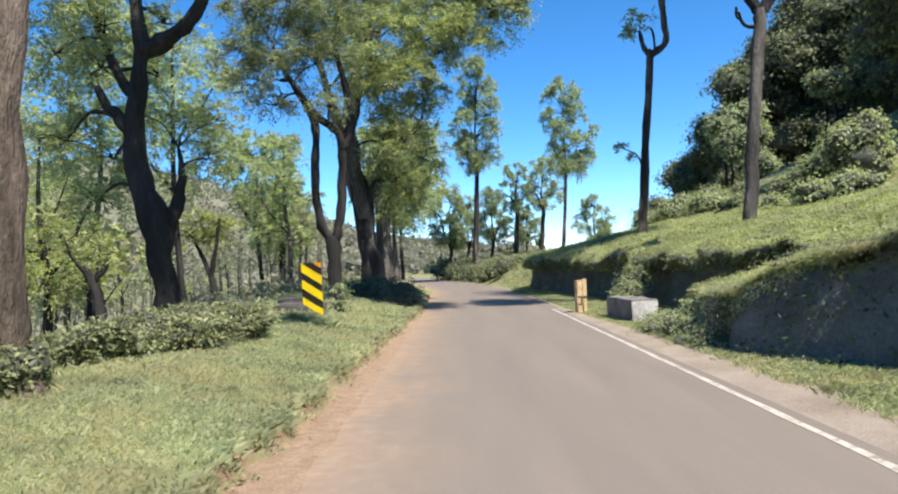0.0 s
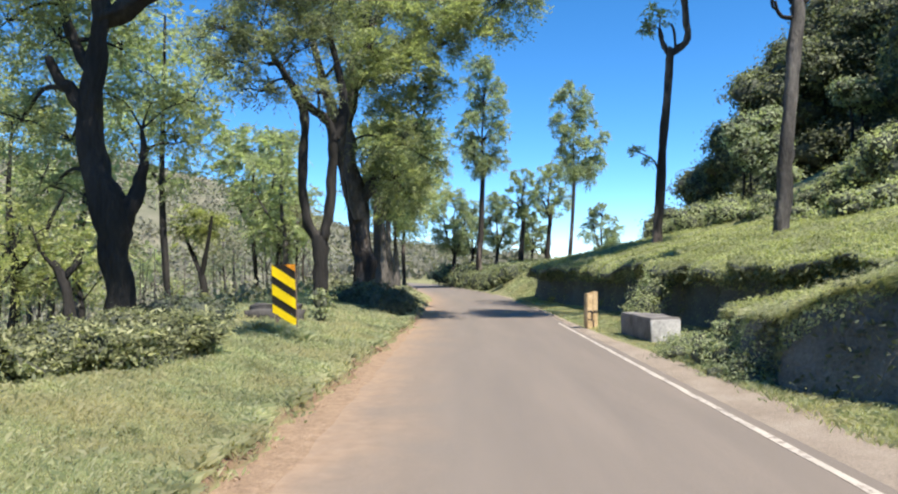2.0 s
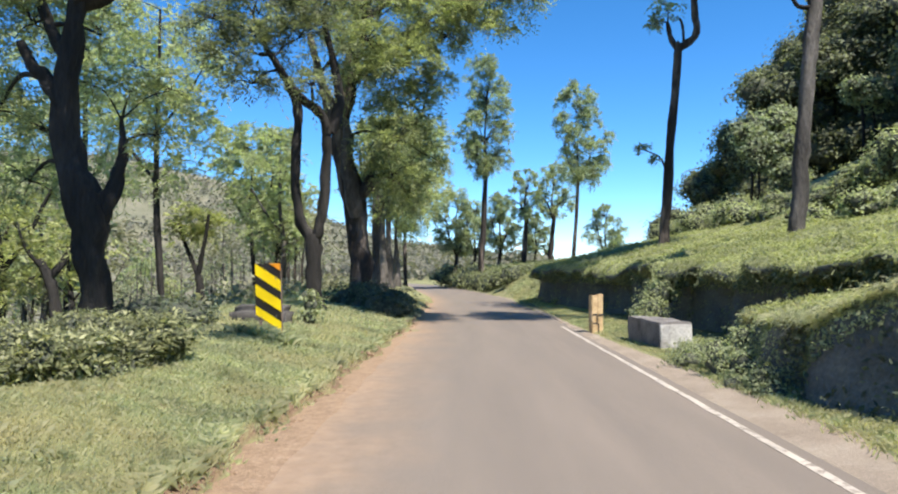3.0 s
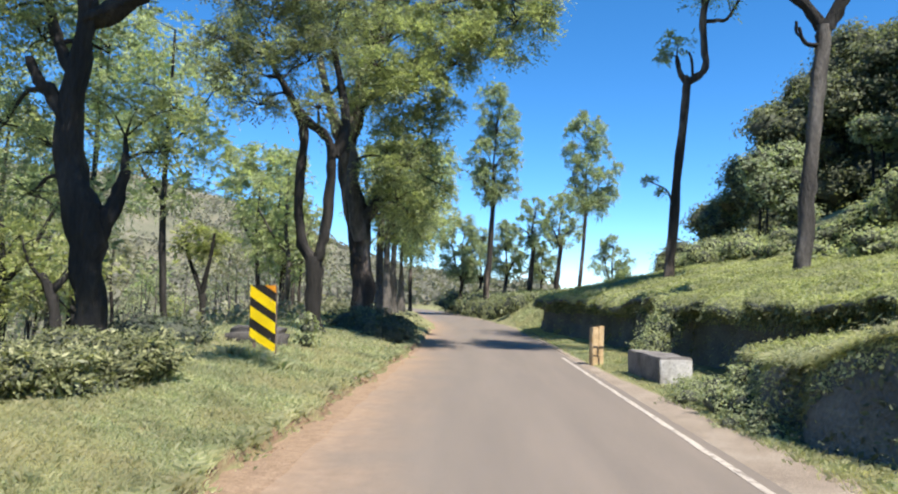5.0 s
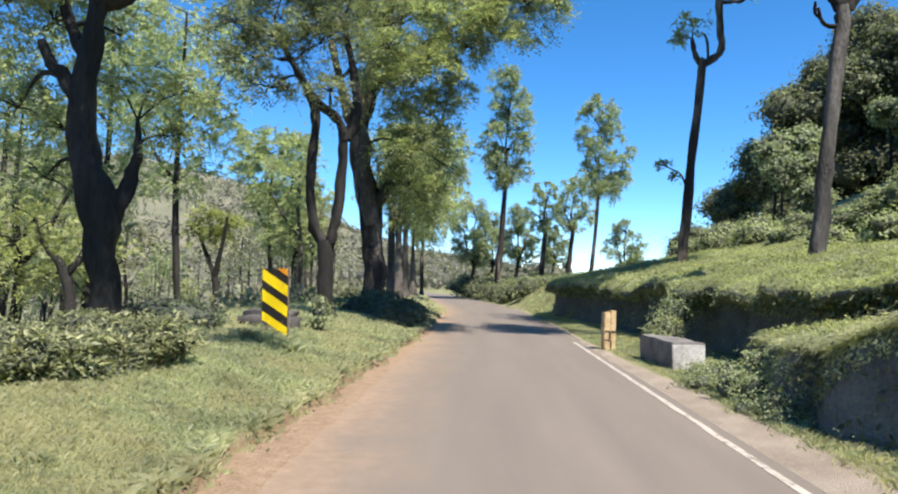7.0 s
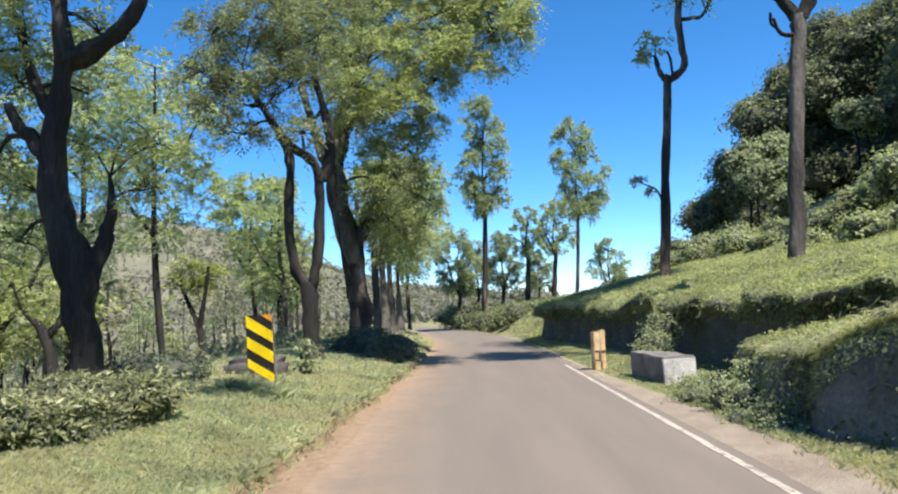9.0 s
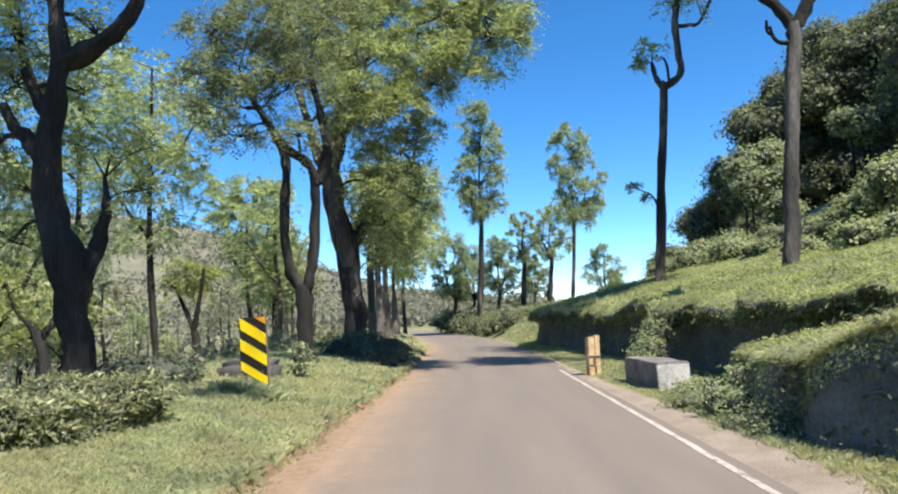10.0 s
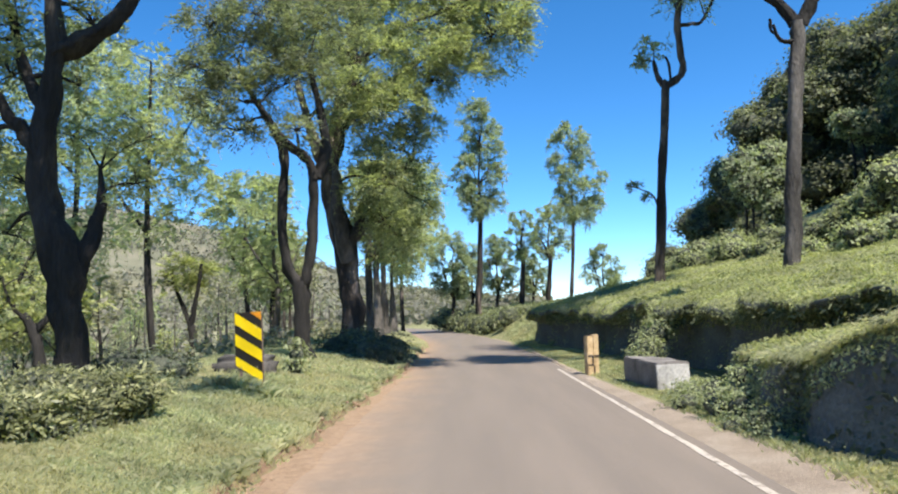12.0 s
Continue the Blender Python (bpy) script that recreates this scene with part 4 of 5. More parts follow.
grow('silver_oak_tree', 'tall thin dark trunk with pruned top twigs in the tea', 'tree', 'pollarded trunks in the tea',
     [(6.40, 24.70, 1.66, 0.178), (6.43, 24.70, 2.01, 0.160), (6.70, 24.70, 5.04, 0.133), (7.01, 24.70, 8.05, 0.116), (7.02, 24.70, 8.24, 0.124)],
     [[(7.02, 24.70, 8.15, 0.089), (6.82, 24.80, 8.56, 0.080), (6.78, 24.90, 9.08, 0.054)],
      [(7.04, 24.70, 8.18, 0.107), (7.35, 24.67, 8.38, 0.106), (7.58, 24.63, 8.65, 0.097), (7.55, 24.60, 9.39, 0.088), (7.50, 24.57, 10.32, 0.088), (7.72, 24.53, 11.44, 0.071), (7.74, 24.50, 12.57, 0.035)],
      [(7.56, 24.70, 10.15, 0.071), (8.04, 24.85, 10.26, 0.063), (8.53, 25.00, 10.55, 0.055), (9.0, 23.5, 12.0, 0.05), (9.5, 21.6, 13.6, 0.04)],
      [(6.63, 24.70, 3.87, 0.036), (6.45, 24.70, 4.69, 0.027), (5.99, 24.70, 4.98, 0.018), (5.64, 24.70, 5.09, 0.018)],
      [(7.21, 24.70, 8.32, 0.036), (7.18, 24.70, 8.89, 0.036), (7.09, 24.70, 9.17, 0.027)]],
     [(6.75, 24.70, 9.38, 0.43, 0.36), (6.36, 24.70, 9.02, 0.21, 0.21), (7.50, 24.70, 10.95, 0.50, 0.50), (7.31, 24.70, 12.12, 0.71, 0.53), (8.24, 24.70, 11.10, 0.53, 0.36), (6.96, 25.20, 13.19, 1.09, 0.62), (7.74, 23.70, 12.33, 1.02, 0.61), (7.30, 23.20, 12.98, 1.32, 0.74), (5.87, 24.70, 5.08, 0.16, 0.07), (6.23, 24.70, 4.70, 0.11, 0.05)]
     + shade_canopy(9.7, 20.9, 14.1, 1.7, 2.6, 46, 1.0, 1),
     LEAF_OAK, BARK_GREY, 55, 0.13, 0.5)


# trunk close to the hedge
grow("silver_oak_tree", "ridged brown silver oak trunk standing in the tea hedge", "tree", "roadside silver oaks",
     [(-3.2, 5.4, 0.4, 0.25), (-3.19, 5.4, 0.9, 0.225), (-3.17, 5.4, 2.0, 0.21), (-3.12, 5.42, 3.6, 0.2), (-3.2, 5.5, 5.5, 0.17), (-3.3, 5.5, 8.0, 0.12), (-3.3, 5.6, 10.0, 0.05)],
     [[(-3.2, 5.5, 5.4, 0.1), (-3.9, 5.4, 6.4, 0.08), (-4.6, 5.2, 7.4, 0.04)],
      [(-3.25, 5.5, 7.2, 0.09), (-1.5, 6.2, 8.6, 0.07), (0.0, 6.9, 9.2, 0.05), (1.1, 7.25, 9.4, 0.03)]],
     [(-4.4, 5.2, 7.9, 1.1, 0.8), (-3.4, 5.8, 9.6, 1.2, 0.9), (-2.9, 5.0, 8.6, 0.8, 0.7), (0.7, 7.3, 9.3, 0.32, 0.16), (1.15, 7.25, 9.4, 0.3, 0.14), (-0.1, 8.1, 9.3, 0.42, 0.2)], LEAF_OAK, BARK_BROWN, 70, 0.16)

WOOD = [
    (14.1, 50.0, 3.6, 1.52, 1.65),
    (15.3, 46.0, 5.7, 1.87, 1.81),
    (16.3, 43.0, 7.6, 1.97, 1.97),
    (15.5, 44.0, 3.8, 2.02, 1.44),
    (17.7, 41.0, 10.0, 2.40, 2.14),
    (19.6, 40.0, 11.9, 2.21, 1.82),
    (17.6, 42.0, 5.8, 2.47, 1.92),
    (21.6, 39.0, 13.0, 2.40, 2.02),
    (20.5, 41.0, 8.0, 2.94, 2.40),
    (23.5, 38.0, 13.7, 2.71, 2.21),
    (22.5, 39.0, 9.3, 2.78, 2.28),
    (21.9, 33.0, 9.3, 2.74, 2.32),
    (20.8, 41.0, 4.9, 2.67, 1.60),
    (23.3, 39.0, 5.7, 2.78, 2.02),
    (25.5, 38.0, 6.6, 3.20, 2.46),
    (26.1, 36.0, 14.0, 3.02, 2.32),
]
PALE = [
    (13.3, 35.0, 7.5, 0.78, 0.73),
    (14.4, 35.0, 7.8, 0.89, 0.78),
    (14.4, 34.5, 6.5, 0.88, 0.88),
    (13.4, 34.5, 6.4, 0.67, 0.72),
    (14.7, 34.0, 5.3, 0.71, 0.66),
    (17.8, 34.0, 9.2, 0.76, 0.51),
    (18.3, 34.0, 8.7, 0.61, 0.46),
]
SHRUB = [
    (9.8, 31.0, 3.1, 0.92, 0.69),
    (10.6, 29.0, 3.1, 1.02, 0.72),
    (10.8, 27.0, 3.1, 0.79, 0.71),
    (9.7, 34.0, 2.8, 1.01, 0.61),
    (11.3, 24.5, 3.1, 0.88, 0.67),
    (11.5, 23.0, 3.4, 0.75, 0.75),
    (11.9, 22.0, 3.9, 0.78, 0.93),
    (11.3, 20.0, 3.9, 0.84, 0.98),
    (9.8, 22.5, 2.6, 0.64, 0.38),
    (10.0, 19.5, 2.6, 0.81, 0.41),
    (10.1, 18.0, 2.5, 0.74, 0.62),
]


# leafy trees close behind the hedge and on the upper slope
def leafy_tree(label, x, y, h, r, leaf, bark, seed, n=20):
    z = float(ground_z(x, y))
    return grow("leafy_tree", label, "tree", "trees on the slope",
                [(x, y, z, 0.16), (x + 0.12, y, z + 0.3 * h, 0.13), (x - 0.1, y, z + 0.6 * h, 0.08), (x, y, z + 0.92 * h, 0.03)],
                [[(x + 0.1, y, z + 0.32 * h, 0.07), (x + 0.35 * r, y + 0.2, z + 0.45 * h, 0.05), (x + 0.7 * r, y + 0.3, z + 0.65 * h, 0.03)], [(x, y, z + 0.4 * h, 0.07), (x - 0.4 * r, y - 0.2, z + 0.52 * h, 0.05), (x - 0.75 * r, y - 0.2, z + 0.66 * h, 0.03)]],
                cloud(x, y, z + 0.3 * h, z + h, r, n, 0.62, seed), leaf, bark, 55, 0.15, 0.6)


leafy_tree("yellow-green leafy tree with dark stem behind the hedge", -12.4, 21.5, 7.2, 1.9, LEAF_YELLOW, BARK_DARK, 21, 14)
leafy_tree("dense light-green tree behind the hedge", -15.6, 25.5, 10.5, 2.4, LEAF_LIGHT, BARK_DARK, 22, 16)
leafy_tree("bright yellow-green tree on the upper slope", -9.0, 38.0, 8.8, 2.0, LEAF_LIGHT, BARK_PALE, 23, 18)
leafy_tree("light-green tree on the upper slope", -20.0, 36.0, 10.0, 2.4, LEAF_LIGHT, BARK_PALE, 26)

# slope behind the verge: three kinds of slender tree, then copies
def slope_tree(label, leaf, bark, h, r, seed_x):
    x, y = seed_x
    z = float(ground_z(x, y))
    return grow("slope_tree", label, "tree", "trees on the far slope",
                [(x, y, z, 0.1), (x + 0.1, y, z + 0.3 * h, 0.09), (x - 0.1, y, z + 0.6 * h, 0.06), (x, y, z + 0.9 * h, 0.03)],
                [[(x, y, z + 0.35 * h, 0.035), (x + 0.3 * r, y, z + 0.5 * h, 0.026), (x + 0.7 * r, y, z + 0.7 * h, 0.02)], [(x, y, z + 0.4 * h, 0.035), (x - 0.4 * r, y, z + 0.55 * h, 0.026), (x - 0.7 * r, y, z + 0.66 * h, 0.02)]],
                [(x, y, z + 0.92 * h, 0.5 * r, 0.09 * h), (x + 0.6 * r, y, z + 0.74 * h, 0.5 * r, 0.09 * h), (x - 0.6 * r, y + 0.3, z + 0.7 * h, 0.5 * r, 0.1 * h), (x, y - 0.5 * r, z + 0.6 * h, 0.5 * r, 0.09 * h), (x - 0.1 * r, y + 0.5 * r, z + 0.8 * h, 0.5 * r, 0.1 * h)],
                leaf, bark, 18, 0.24, 0.7, 2)


kinds = [slope_tree("slender light-green tree on the valley slope", LEAF_LIGHT, BARK_PALE, 6.5, 1.7, (-17.0, 33.0)),
         slope_tree("yellow-green bushy tree on the valley slope", LEAF_YELLOW, BARK_DARK, 4.2, 1.7, (-13.5, 27.0)),
         slope_tree("grey-green open tree on the valley slope", LEAF_SCRUB, BARK_GREY, 7.5, 2.0, (-21.0, 44.0))]
for k in range(46):
    far_off = k >= 8
    y = rng.uniform(45, 150) if far_off else rng.uniform(33, 50)
    x = float(centre(y)) - (rng.uniform(11, 0.8 * y + 6) if far_off else rng.uniform(7.5, 0.75 * y + 3))
    s = rng.uniform(0.7, 1.25) if far_off else rng.uniform(0.5, 0.8)
    copy_thing(kinds[int(rng.choice([0, 1, 2], p=[0.36, 0.12, 0.52]))], pose(x, y, float(ground_z(x, y)) - 0.05, 0, 0, rng.uniform(0, 360)) @ Matrix.Diagonal((s, s, s * rng.uniform(0.85, 1.15), 1)))

# thin pale saplings standing close together on the slope
n = 210
y = 40 + 45 * rng.uniform(size=n)
x = centre(y) - 8 - rng.uniform(size=n) * (0.62 * y)
stems, tops = [], []
for k in range(n):
    z, h = float(ground_z(x[k], y[k])), rng.uniform(2.4, 4.6)
    lean = 0.2 * rng.normal(size=2)
    stems.append(tube([(x[k], y[k], z - 0.1, 0.05), (x[k] + 0.4 * lean[0], y[k] + 0.4 * lean[1], z + 0.5 * h, 0.038), (x[k] + lean[0], y[k] + lean[1], z + h, 0.015)], 5, 0.1, k, 2))
    tops.append((x[k] + lean[0], y[k] + lean[1], z + 0.9 * h, 0.42, 0.5))
tagged(piece("sapling_stand", mesh_of("sapling_stand", *join(stems), BARK_PALE, True)), "close stand of thin pale sapling stems on the slope", "saplings", kind="stuff")
o = rng.normal(size=(n, 40, 3)) * [0.3, 0.3, 0.4]
at = np.array([t[:3] for t in tops])[:, None] + o
tagged(piece("sapling_leaves", leaves("sapling_leaves", at.reshape(-1, 3), o.reshape(-1, 3) + [0, 0, 0.5], 0.17, LEAF_SHRUB, 0.5, 0.2)), "thin pale yellow-green sapling foliage on the slope", "saplings", kind="stuff")

# undergrowth on the slope and woods on the far hills, too many and too far to count
n = 550
y = 22 + 60 * rng.uniform(size=n) ** 1.2
x = centre(y) - 6.8 - rng.uniform(size=n) ** 1.3 * (0.8 * y + 4)
m = 34
c = np.stack([x, y, ground_z(x, y) + 0.25], 1)
o = rng.normal(size=(n, m, 3)) * (0.2 + 0.35 * rng.uniform(size=(n, 1, 1))) * [1, 1, 0.8]
o[:, :, 2] = np.abs(o[:, :, 2])
tagged(piece("undergrowth", leaves("undergrowth", (c[:, None] + o).reshape(-1, 3), o.reshape(-1, 3) + [0, 0, 0.3], 0.2, LEAF_SCRUB, 0.8, 0.3)), "tangled pale undergrowth on the falling slope", "undergrowth", kind="stuff")
n = 6500
r, az = 110 + 420 * rng.uniform(size=n) ** 0.8, np.radians(rng.uniform(-62, 6, n))
x, y = r * np.sin(az), r * np.cos(az)
keep = (swell(x / 22, y / 22, 1.0, 3.0) > -0.55)
x, y, r = x[keep], y[keep], r[keep]
c = np.stack([x, y, ground_z(x, y) + 0.5], 1)
o = rng.normal(size=(len(x), 11, 3)) * (0.8 + 1.3 * rng.uniform(size=(len(x), 1, 1)))
o[:, :, 2] = np.abs(o[:, :, 2])
tagged(piece("far_woods", leaves("far_woods", (c[:, None] + o).reshape(-1, 3), o.reshape(-1, 3) + [0, 0, 0.5], 1.4, LEAF_HILL, 0.7, 0.4)), "scattered woods and scrub on far hillsides", "woods", kind="stuff")


def lump(c, seed, rough=0.26, nu=18, nv=12):
    """An uneven ellipsoid: the shaded inside of a dense crown or bush."""
    cx, cy, cz, rx, rz = c
    u, v = np.meshgrid(np.linspace(0, 2 * np.pi, nu, endpoint=False), np.linspace(0.02, np.pi - 0.02, nv))
    k = 1 + rough * (np.sin(3 * u + seed) * np.sin(2.5 * v + seed) + 0.6 * np.sin(5 * u - 2 * v + 2 * seed))
    p = np.stack([cx + rx * k * np.sin(v) * np.cos(u), cy + 0.9 * rx * k * np.sin(v) * np.sin(u), cz + rz * k * np.cos(v)], -1).reshape(-1, 3)
    i, j = np.meshgrid(np.arange(nv - 1), np.arange(nu), indexing="ij")
    f = np.stack([i * nu + j, (i + 1) * nu + j, (i + 1) * nu + (j + 1) % nu, i * nu + (j + 1) % nu], -1).reshape(-1, 4)
    return p, f


def dense(c, seed, tufts, n, spread, rough=0.26):
    """Leaves in tufts over a dense crown."""
    cx, cy, cz, rx, rz = c
    w = unit(rng.normal(size=(tufts, 3)) + [0, 0, 0.25])
    u, v = np.arctan2(w[:, 1], w[:, 0]), np.arccos(w[:, 2].clip(-1, 1))
    k = 1 + rough * (np.sin(3 * u + seed) * np.sin(2.5 * v + seed) + 0.6 * np.sin(5 * u - 2 * v + 2 * seed))
    k = k[:, None] * rng.uniform(0.88, 1.1, (tufts, 1))
    at = w * k * [rx, 0.9 * rx, rz] + [cx, cy, cz]
    o = rng.normal(size=(tufts, n, 3)) * spread * [1, 1, 0.6]
    return (at[:, None] + o).reshape(-1, 3), np.repeat(w, n, 0) * 0.6 + [0, 0, 0.7] + o.reshape(-1, 3) / spread * 0.3


def wood_tree(c, seed, name, label, group, leaf, size, tufts_m2, n):
    cx, cy, cz, rx, rz = c
    z = float(ground_z(cx, cy))
    tree = thing(name, (cx, cy, z), label, "tree" if "tree" in name else "shrub", group)
    lo = min(z - 0.2, cz - rz * 0.8)
    piece("trunk" if "tree" in name else "stem", mesh_of("trunk", *tube([(cx, cy, lo, 0.09 * rx), (cx + 0.1, cy, (lo + cz) / 2, 0.08 * rx), (cx, cy, cz, 0.05 * rx)], 8, 0.1, seed), BARK_DARK, True), tree)
    g = np.random.default_rng(int(seed * 10) + 40)
    w = unit(g.normal(size=(11, 3)) + [-0.15, -0.35, 0.35])
    q = g.uniform(0.38, 0.56, 11)
    lumps = [(cx, cy, cz, rx * 0.8, rz * 0.8)] + [(cx + d[0] * 0.7 * rx, cy + d[1] * 0.7 * rx, cz + d[2] * 0.75 * rz, k * rx, 0.75 * k * (rx + rz) / 2) for d, k in zip(w, q)]
    piece("branchwork", mesh_of("branchwork", *join([lump((l[0], l[1], l[2], l[3] * 0.8, l[4] * 0.8), seed + i, 0.2, 12, 8) for i, l in enumerate(lumps)]), DARK_INSIDE, True), tree)
    got = [dense(l, seed + i, int(4 * np.pi * l[3] * (l[3] + l[4]) / 2 * tufts_m2) + 3, n, size * 1.3, 0.2) for i, l in enumerate(lumps)]
    piece("crown", leaves("crown", np.concatenate([a for a, _ in got]), np.concatenate([b for _, b in got]), size, leaf, 0.5, 0.34, 0, None, True), tree)


# the wood goes on to the right, up the hill
WOOD += [(17.9, 42.5, 11.2, 1.6, 1.4), (19.6, 41.5, 13.2, 2.0, 1.7), (22.0, 41.0, 14.8, 2.3, 1.9), (20.6, 42.5, 10.6, 2.7, 2.4), (25.0, 40.0, 15.6, 2.6, 2.0)]
WOOD += [(17.0, 24.0, 9.5, 2.8, 2.6), (20.5, 26.0, 13.0, 3.2, 3.0), (24.0, 29.0, 16.0, 3.4, 3.2), (20.0, 21.0, 10.5, 3.0, 2.8)]
for k, c in enumerate(WOOD):
    wood_tree(c, k * 1.7, "forest_tree", "dense dark evergreen forest tree on the hillside", "hillside wood", LEAF_WOOD, 0.19, 4.2, 15)
for k, c in enumerate(PALE):
    wood_tree(c, k * 2.3, "forest_tree", "paler grey-green leafy tree at the wood edge", "wood edge", LEAF_FAR, 0.15, 5.0, 15)
for k, c in enumerate(SHRUB):
    wood_tree(c, k * 1.1, "shrub", "tall pale-green shrub between tea and wood", "shrubs above the tea", LEAF_SHRUB, 0.095, 10.0, 15)


# ---- tea ----
def swept(ys, profile, rough, seed):
    """A hull along the road from a profile of (x, z) points at each y."""
    rows = np.array([[(x, y, z) for x, z in profile(y)] for y in ys])
    k = rows.shape[1]
    rows[:, :, 0] += rough * swell(rows[:, :, 1] * 2.1, rows[:, :, 2] * 3, 1.0, seed)
    rows[:, :, 2] += rough * 0.7 * swell(rows[:, :, 1] * 2.7, rows[:, :, 0] * 2.2, 1.0, seed + 1)
    i, j = np.meshgrid(np.arange(len(ys) - 1), np.arange(k - 1), indexing="ij")
    f = np.stack([i * k + j, (i + 1) * k + j, (i + 1) * k + j + 1, i * k + j + 1], -1).reshape(-1, 4)
    return rows.reshape(-1, 3), f


def on_faces(v, f, per_m2):
    """Random places on a hull and the ways out of it, as many as the area asks for."""
    a, b, c, d = (v[f[:, k]] for k in range(4))
    nor = np.cross(c - a, d - b)
    area = np.linalg.norm(nor, axis=1) / 2
    n = int(area.sum() * per_m2)
    pick = rng.choice(len(f), n, p=area / area.sum())
    s, t = rng.uniform(size=(n, 1)), rng.uniform(size=(n, 1))
    at = (a[pick] * (1 - s) + b[pick] * s) * (1 - t) + (d[pick] * (1 - s) + c[pick] * s) * t
    return at, unit(nor)[pick]


def hedge(name, label, group, ys, profile, per_m2, size, rough=0.07, seed=0.0, flip=1, hull=None, bare=None, side_leaf=None, top_leaf=None):
    """Tea: a hull, dark for the shaded inside or earthen, leaves on the sides, young shoots on top. bare(place) gives
    how much of the side stays leafless.
    """
    v, f = swept(ys, profile, rough, seed)
    base = v[0].copy()
    h = thing(name, (base[0], base[1], float(ground_z(base[0], base[1]))), label, "hedge", group)
    piece("branchwork" if hull is None else "earth_face", mesh_of("inside", v, f, hull or DARK_INSIDE, True), h)
    at, out = on_faces(v, f, per_m2)
    out = out * flip
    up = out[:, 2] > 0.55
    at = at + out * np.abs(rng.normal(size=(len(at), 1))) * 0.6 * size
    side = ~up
    if bare:
        side &= rng.uniform(size=len(at)) > bare(at)
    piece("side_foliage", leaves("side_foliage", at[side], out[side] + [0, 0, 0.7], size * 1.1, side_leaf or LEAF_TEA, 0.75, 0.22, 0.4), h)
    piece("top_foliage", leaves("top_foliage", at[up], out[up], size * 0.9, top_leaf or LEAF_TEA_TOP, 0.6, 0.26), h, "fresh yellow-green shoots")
    return h


def lip(y):
    return float(np.interp(y, LIP_Y, LIP_X)), float(np.interp(y, LIP_Y, LIP_Z))


FACE_Y = [-6, 6, 10, 13, 16.5, 18, 20, 24, 27, 30.5]
FACE_X = [4.9, 4.8, 4.6, 4.95, 4.95, 4.8, 4.55, 4.05, 3.4, 3.0]


def bank_profile(y):
    x, z = lip(y)
    x += 0.12 * math.sin(1.3 * y + 0.5) + 0.08 * math.sin(3.1 * y)
    z += 0.05 * math.sin(1.9 * y + 1.0) + 0.03 * math.sin(4.3 * y)
    b = float(np.interp(y, FACE_Y, FACE_X)) + 0.28
    r = 0.06 * math.sin(2.3 * y) * math.sin(0.9 * y + 1) + 0.05 * math.sin(5.9 * y + 0.6)
    d = 0.36 + 0.07 * math.sin(1.1 * y + 2) + 0.06 * math.sin(2.9 * y + 0.5) + 0.05 * math.sin(6.7 * y)
    d *= float(np.interp(y, [11, 14], [0.42, 1.0]))        # how far the fringe hangs down
    return [(b - 0.1, 0.0), (b + r, 0.25), (b + r, 0.45 * z), (b + 0.05, z - d - 0.12), (x - 0.22 + r, z - d - 0.04), (x - 0.42 + r, z - 0.95 * d), (x - 0.4 + r, z - 0.75 * d), (x - 0.2, z - 0.36 * d), (x + 0.1, z - 0.04), (x + 0.6, z + 0.13), (x + 1.3, z + 0.27), (x + 2.1, z + 0.44), (x + 3.0, z + 0.6), (x + 4.2, z + 0.85), (x + 5.6, z + 1.15)]


def bank_bare(at):
    z = np.interp(at[:, 1], LIP_Y, LIP_Z)
    patchy = 0.5 + 0.5 * swell(at[:, 1] * 2.0, at[:, 2] * 3.0, 1.0, 0.4)
    return np.clip(1.04 - 1.5 * np.clip(at[:, 2] / z - 0.66 + 0.3 * (patchy - 0.5), 0, 1) / 0.25, 0.0, 0.94)


for a, b, n, size in ((3.0, 10.2, 1150, 0.052), (10.2, 18.6, 1500, 0.05), (18.6, 31, 620, 0.07)):
    hedge("tea_hedge", "broad clipped tea bank above the road with shaded cut face", "tea bank above the road", np.arange(a, b + 0.25, 0.16), bank_profile, n, size, 0.12, 5.0, -1, EARTH, bank_bare)


# long shoots hanging from the fringe of the tea bank over the cut face
sy = 27 - 19.5 * rng.uniform(size=5200) ** 1.5
sy += 0.12 * np.sin(9 * sy)
sz = np.interp(sy, LIP_Y, LIP_Z) - np.interp(sy, [11, 14], [0.16, 0.3]) - 0.3 * rng.uniform(size=len(sy)) ** 1.6 - 0.12 * np.maximum(0, swell(sy * 1.9, sy * 0.8, 1.0, 0.3))
shoots = np.stack([np.interp(sy, LIP_Y, LIP_X) - 0.32 + 0.09 * rng.normal(size=len(sy)) + 0.12 * np.sin(1.3 * sy + 0.5), sy, sz], 1)
hang = np.stack([-0.4 + 0.5 * rng.normal(size=len(sy)), 0.5 * rng.normal(size=len(sy)), -0.9 + 0.6 * rng.normal(size=len(sy))], 1)
tagged(piece("hanging_shoots", leaves("hanging_shoots", shoots, np.tile([-0.6, -0.3, 0.8], (len(sy), 1)), 0.075, LEAF_TEA, 0.6, 0.16, 0, hang)), "straggling tea shoots hanging over the cut bank", "shoots", kind="stuff")

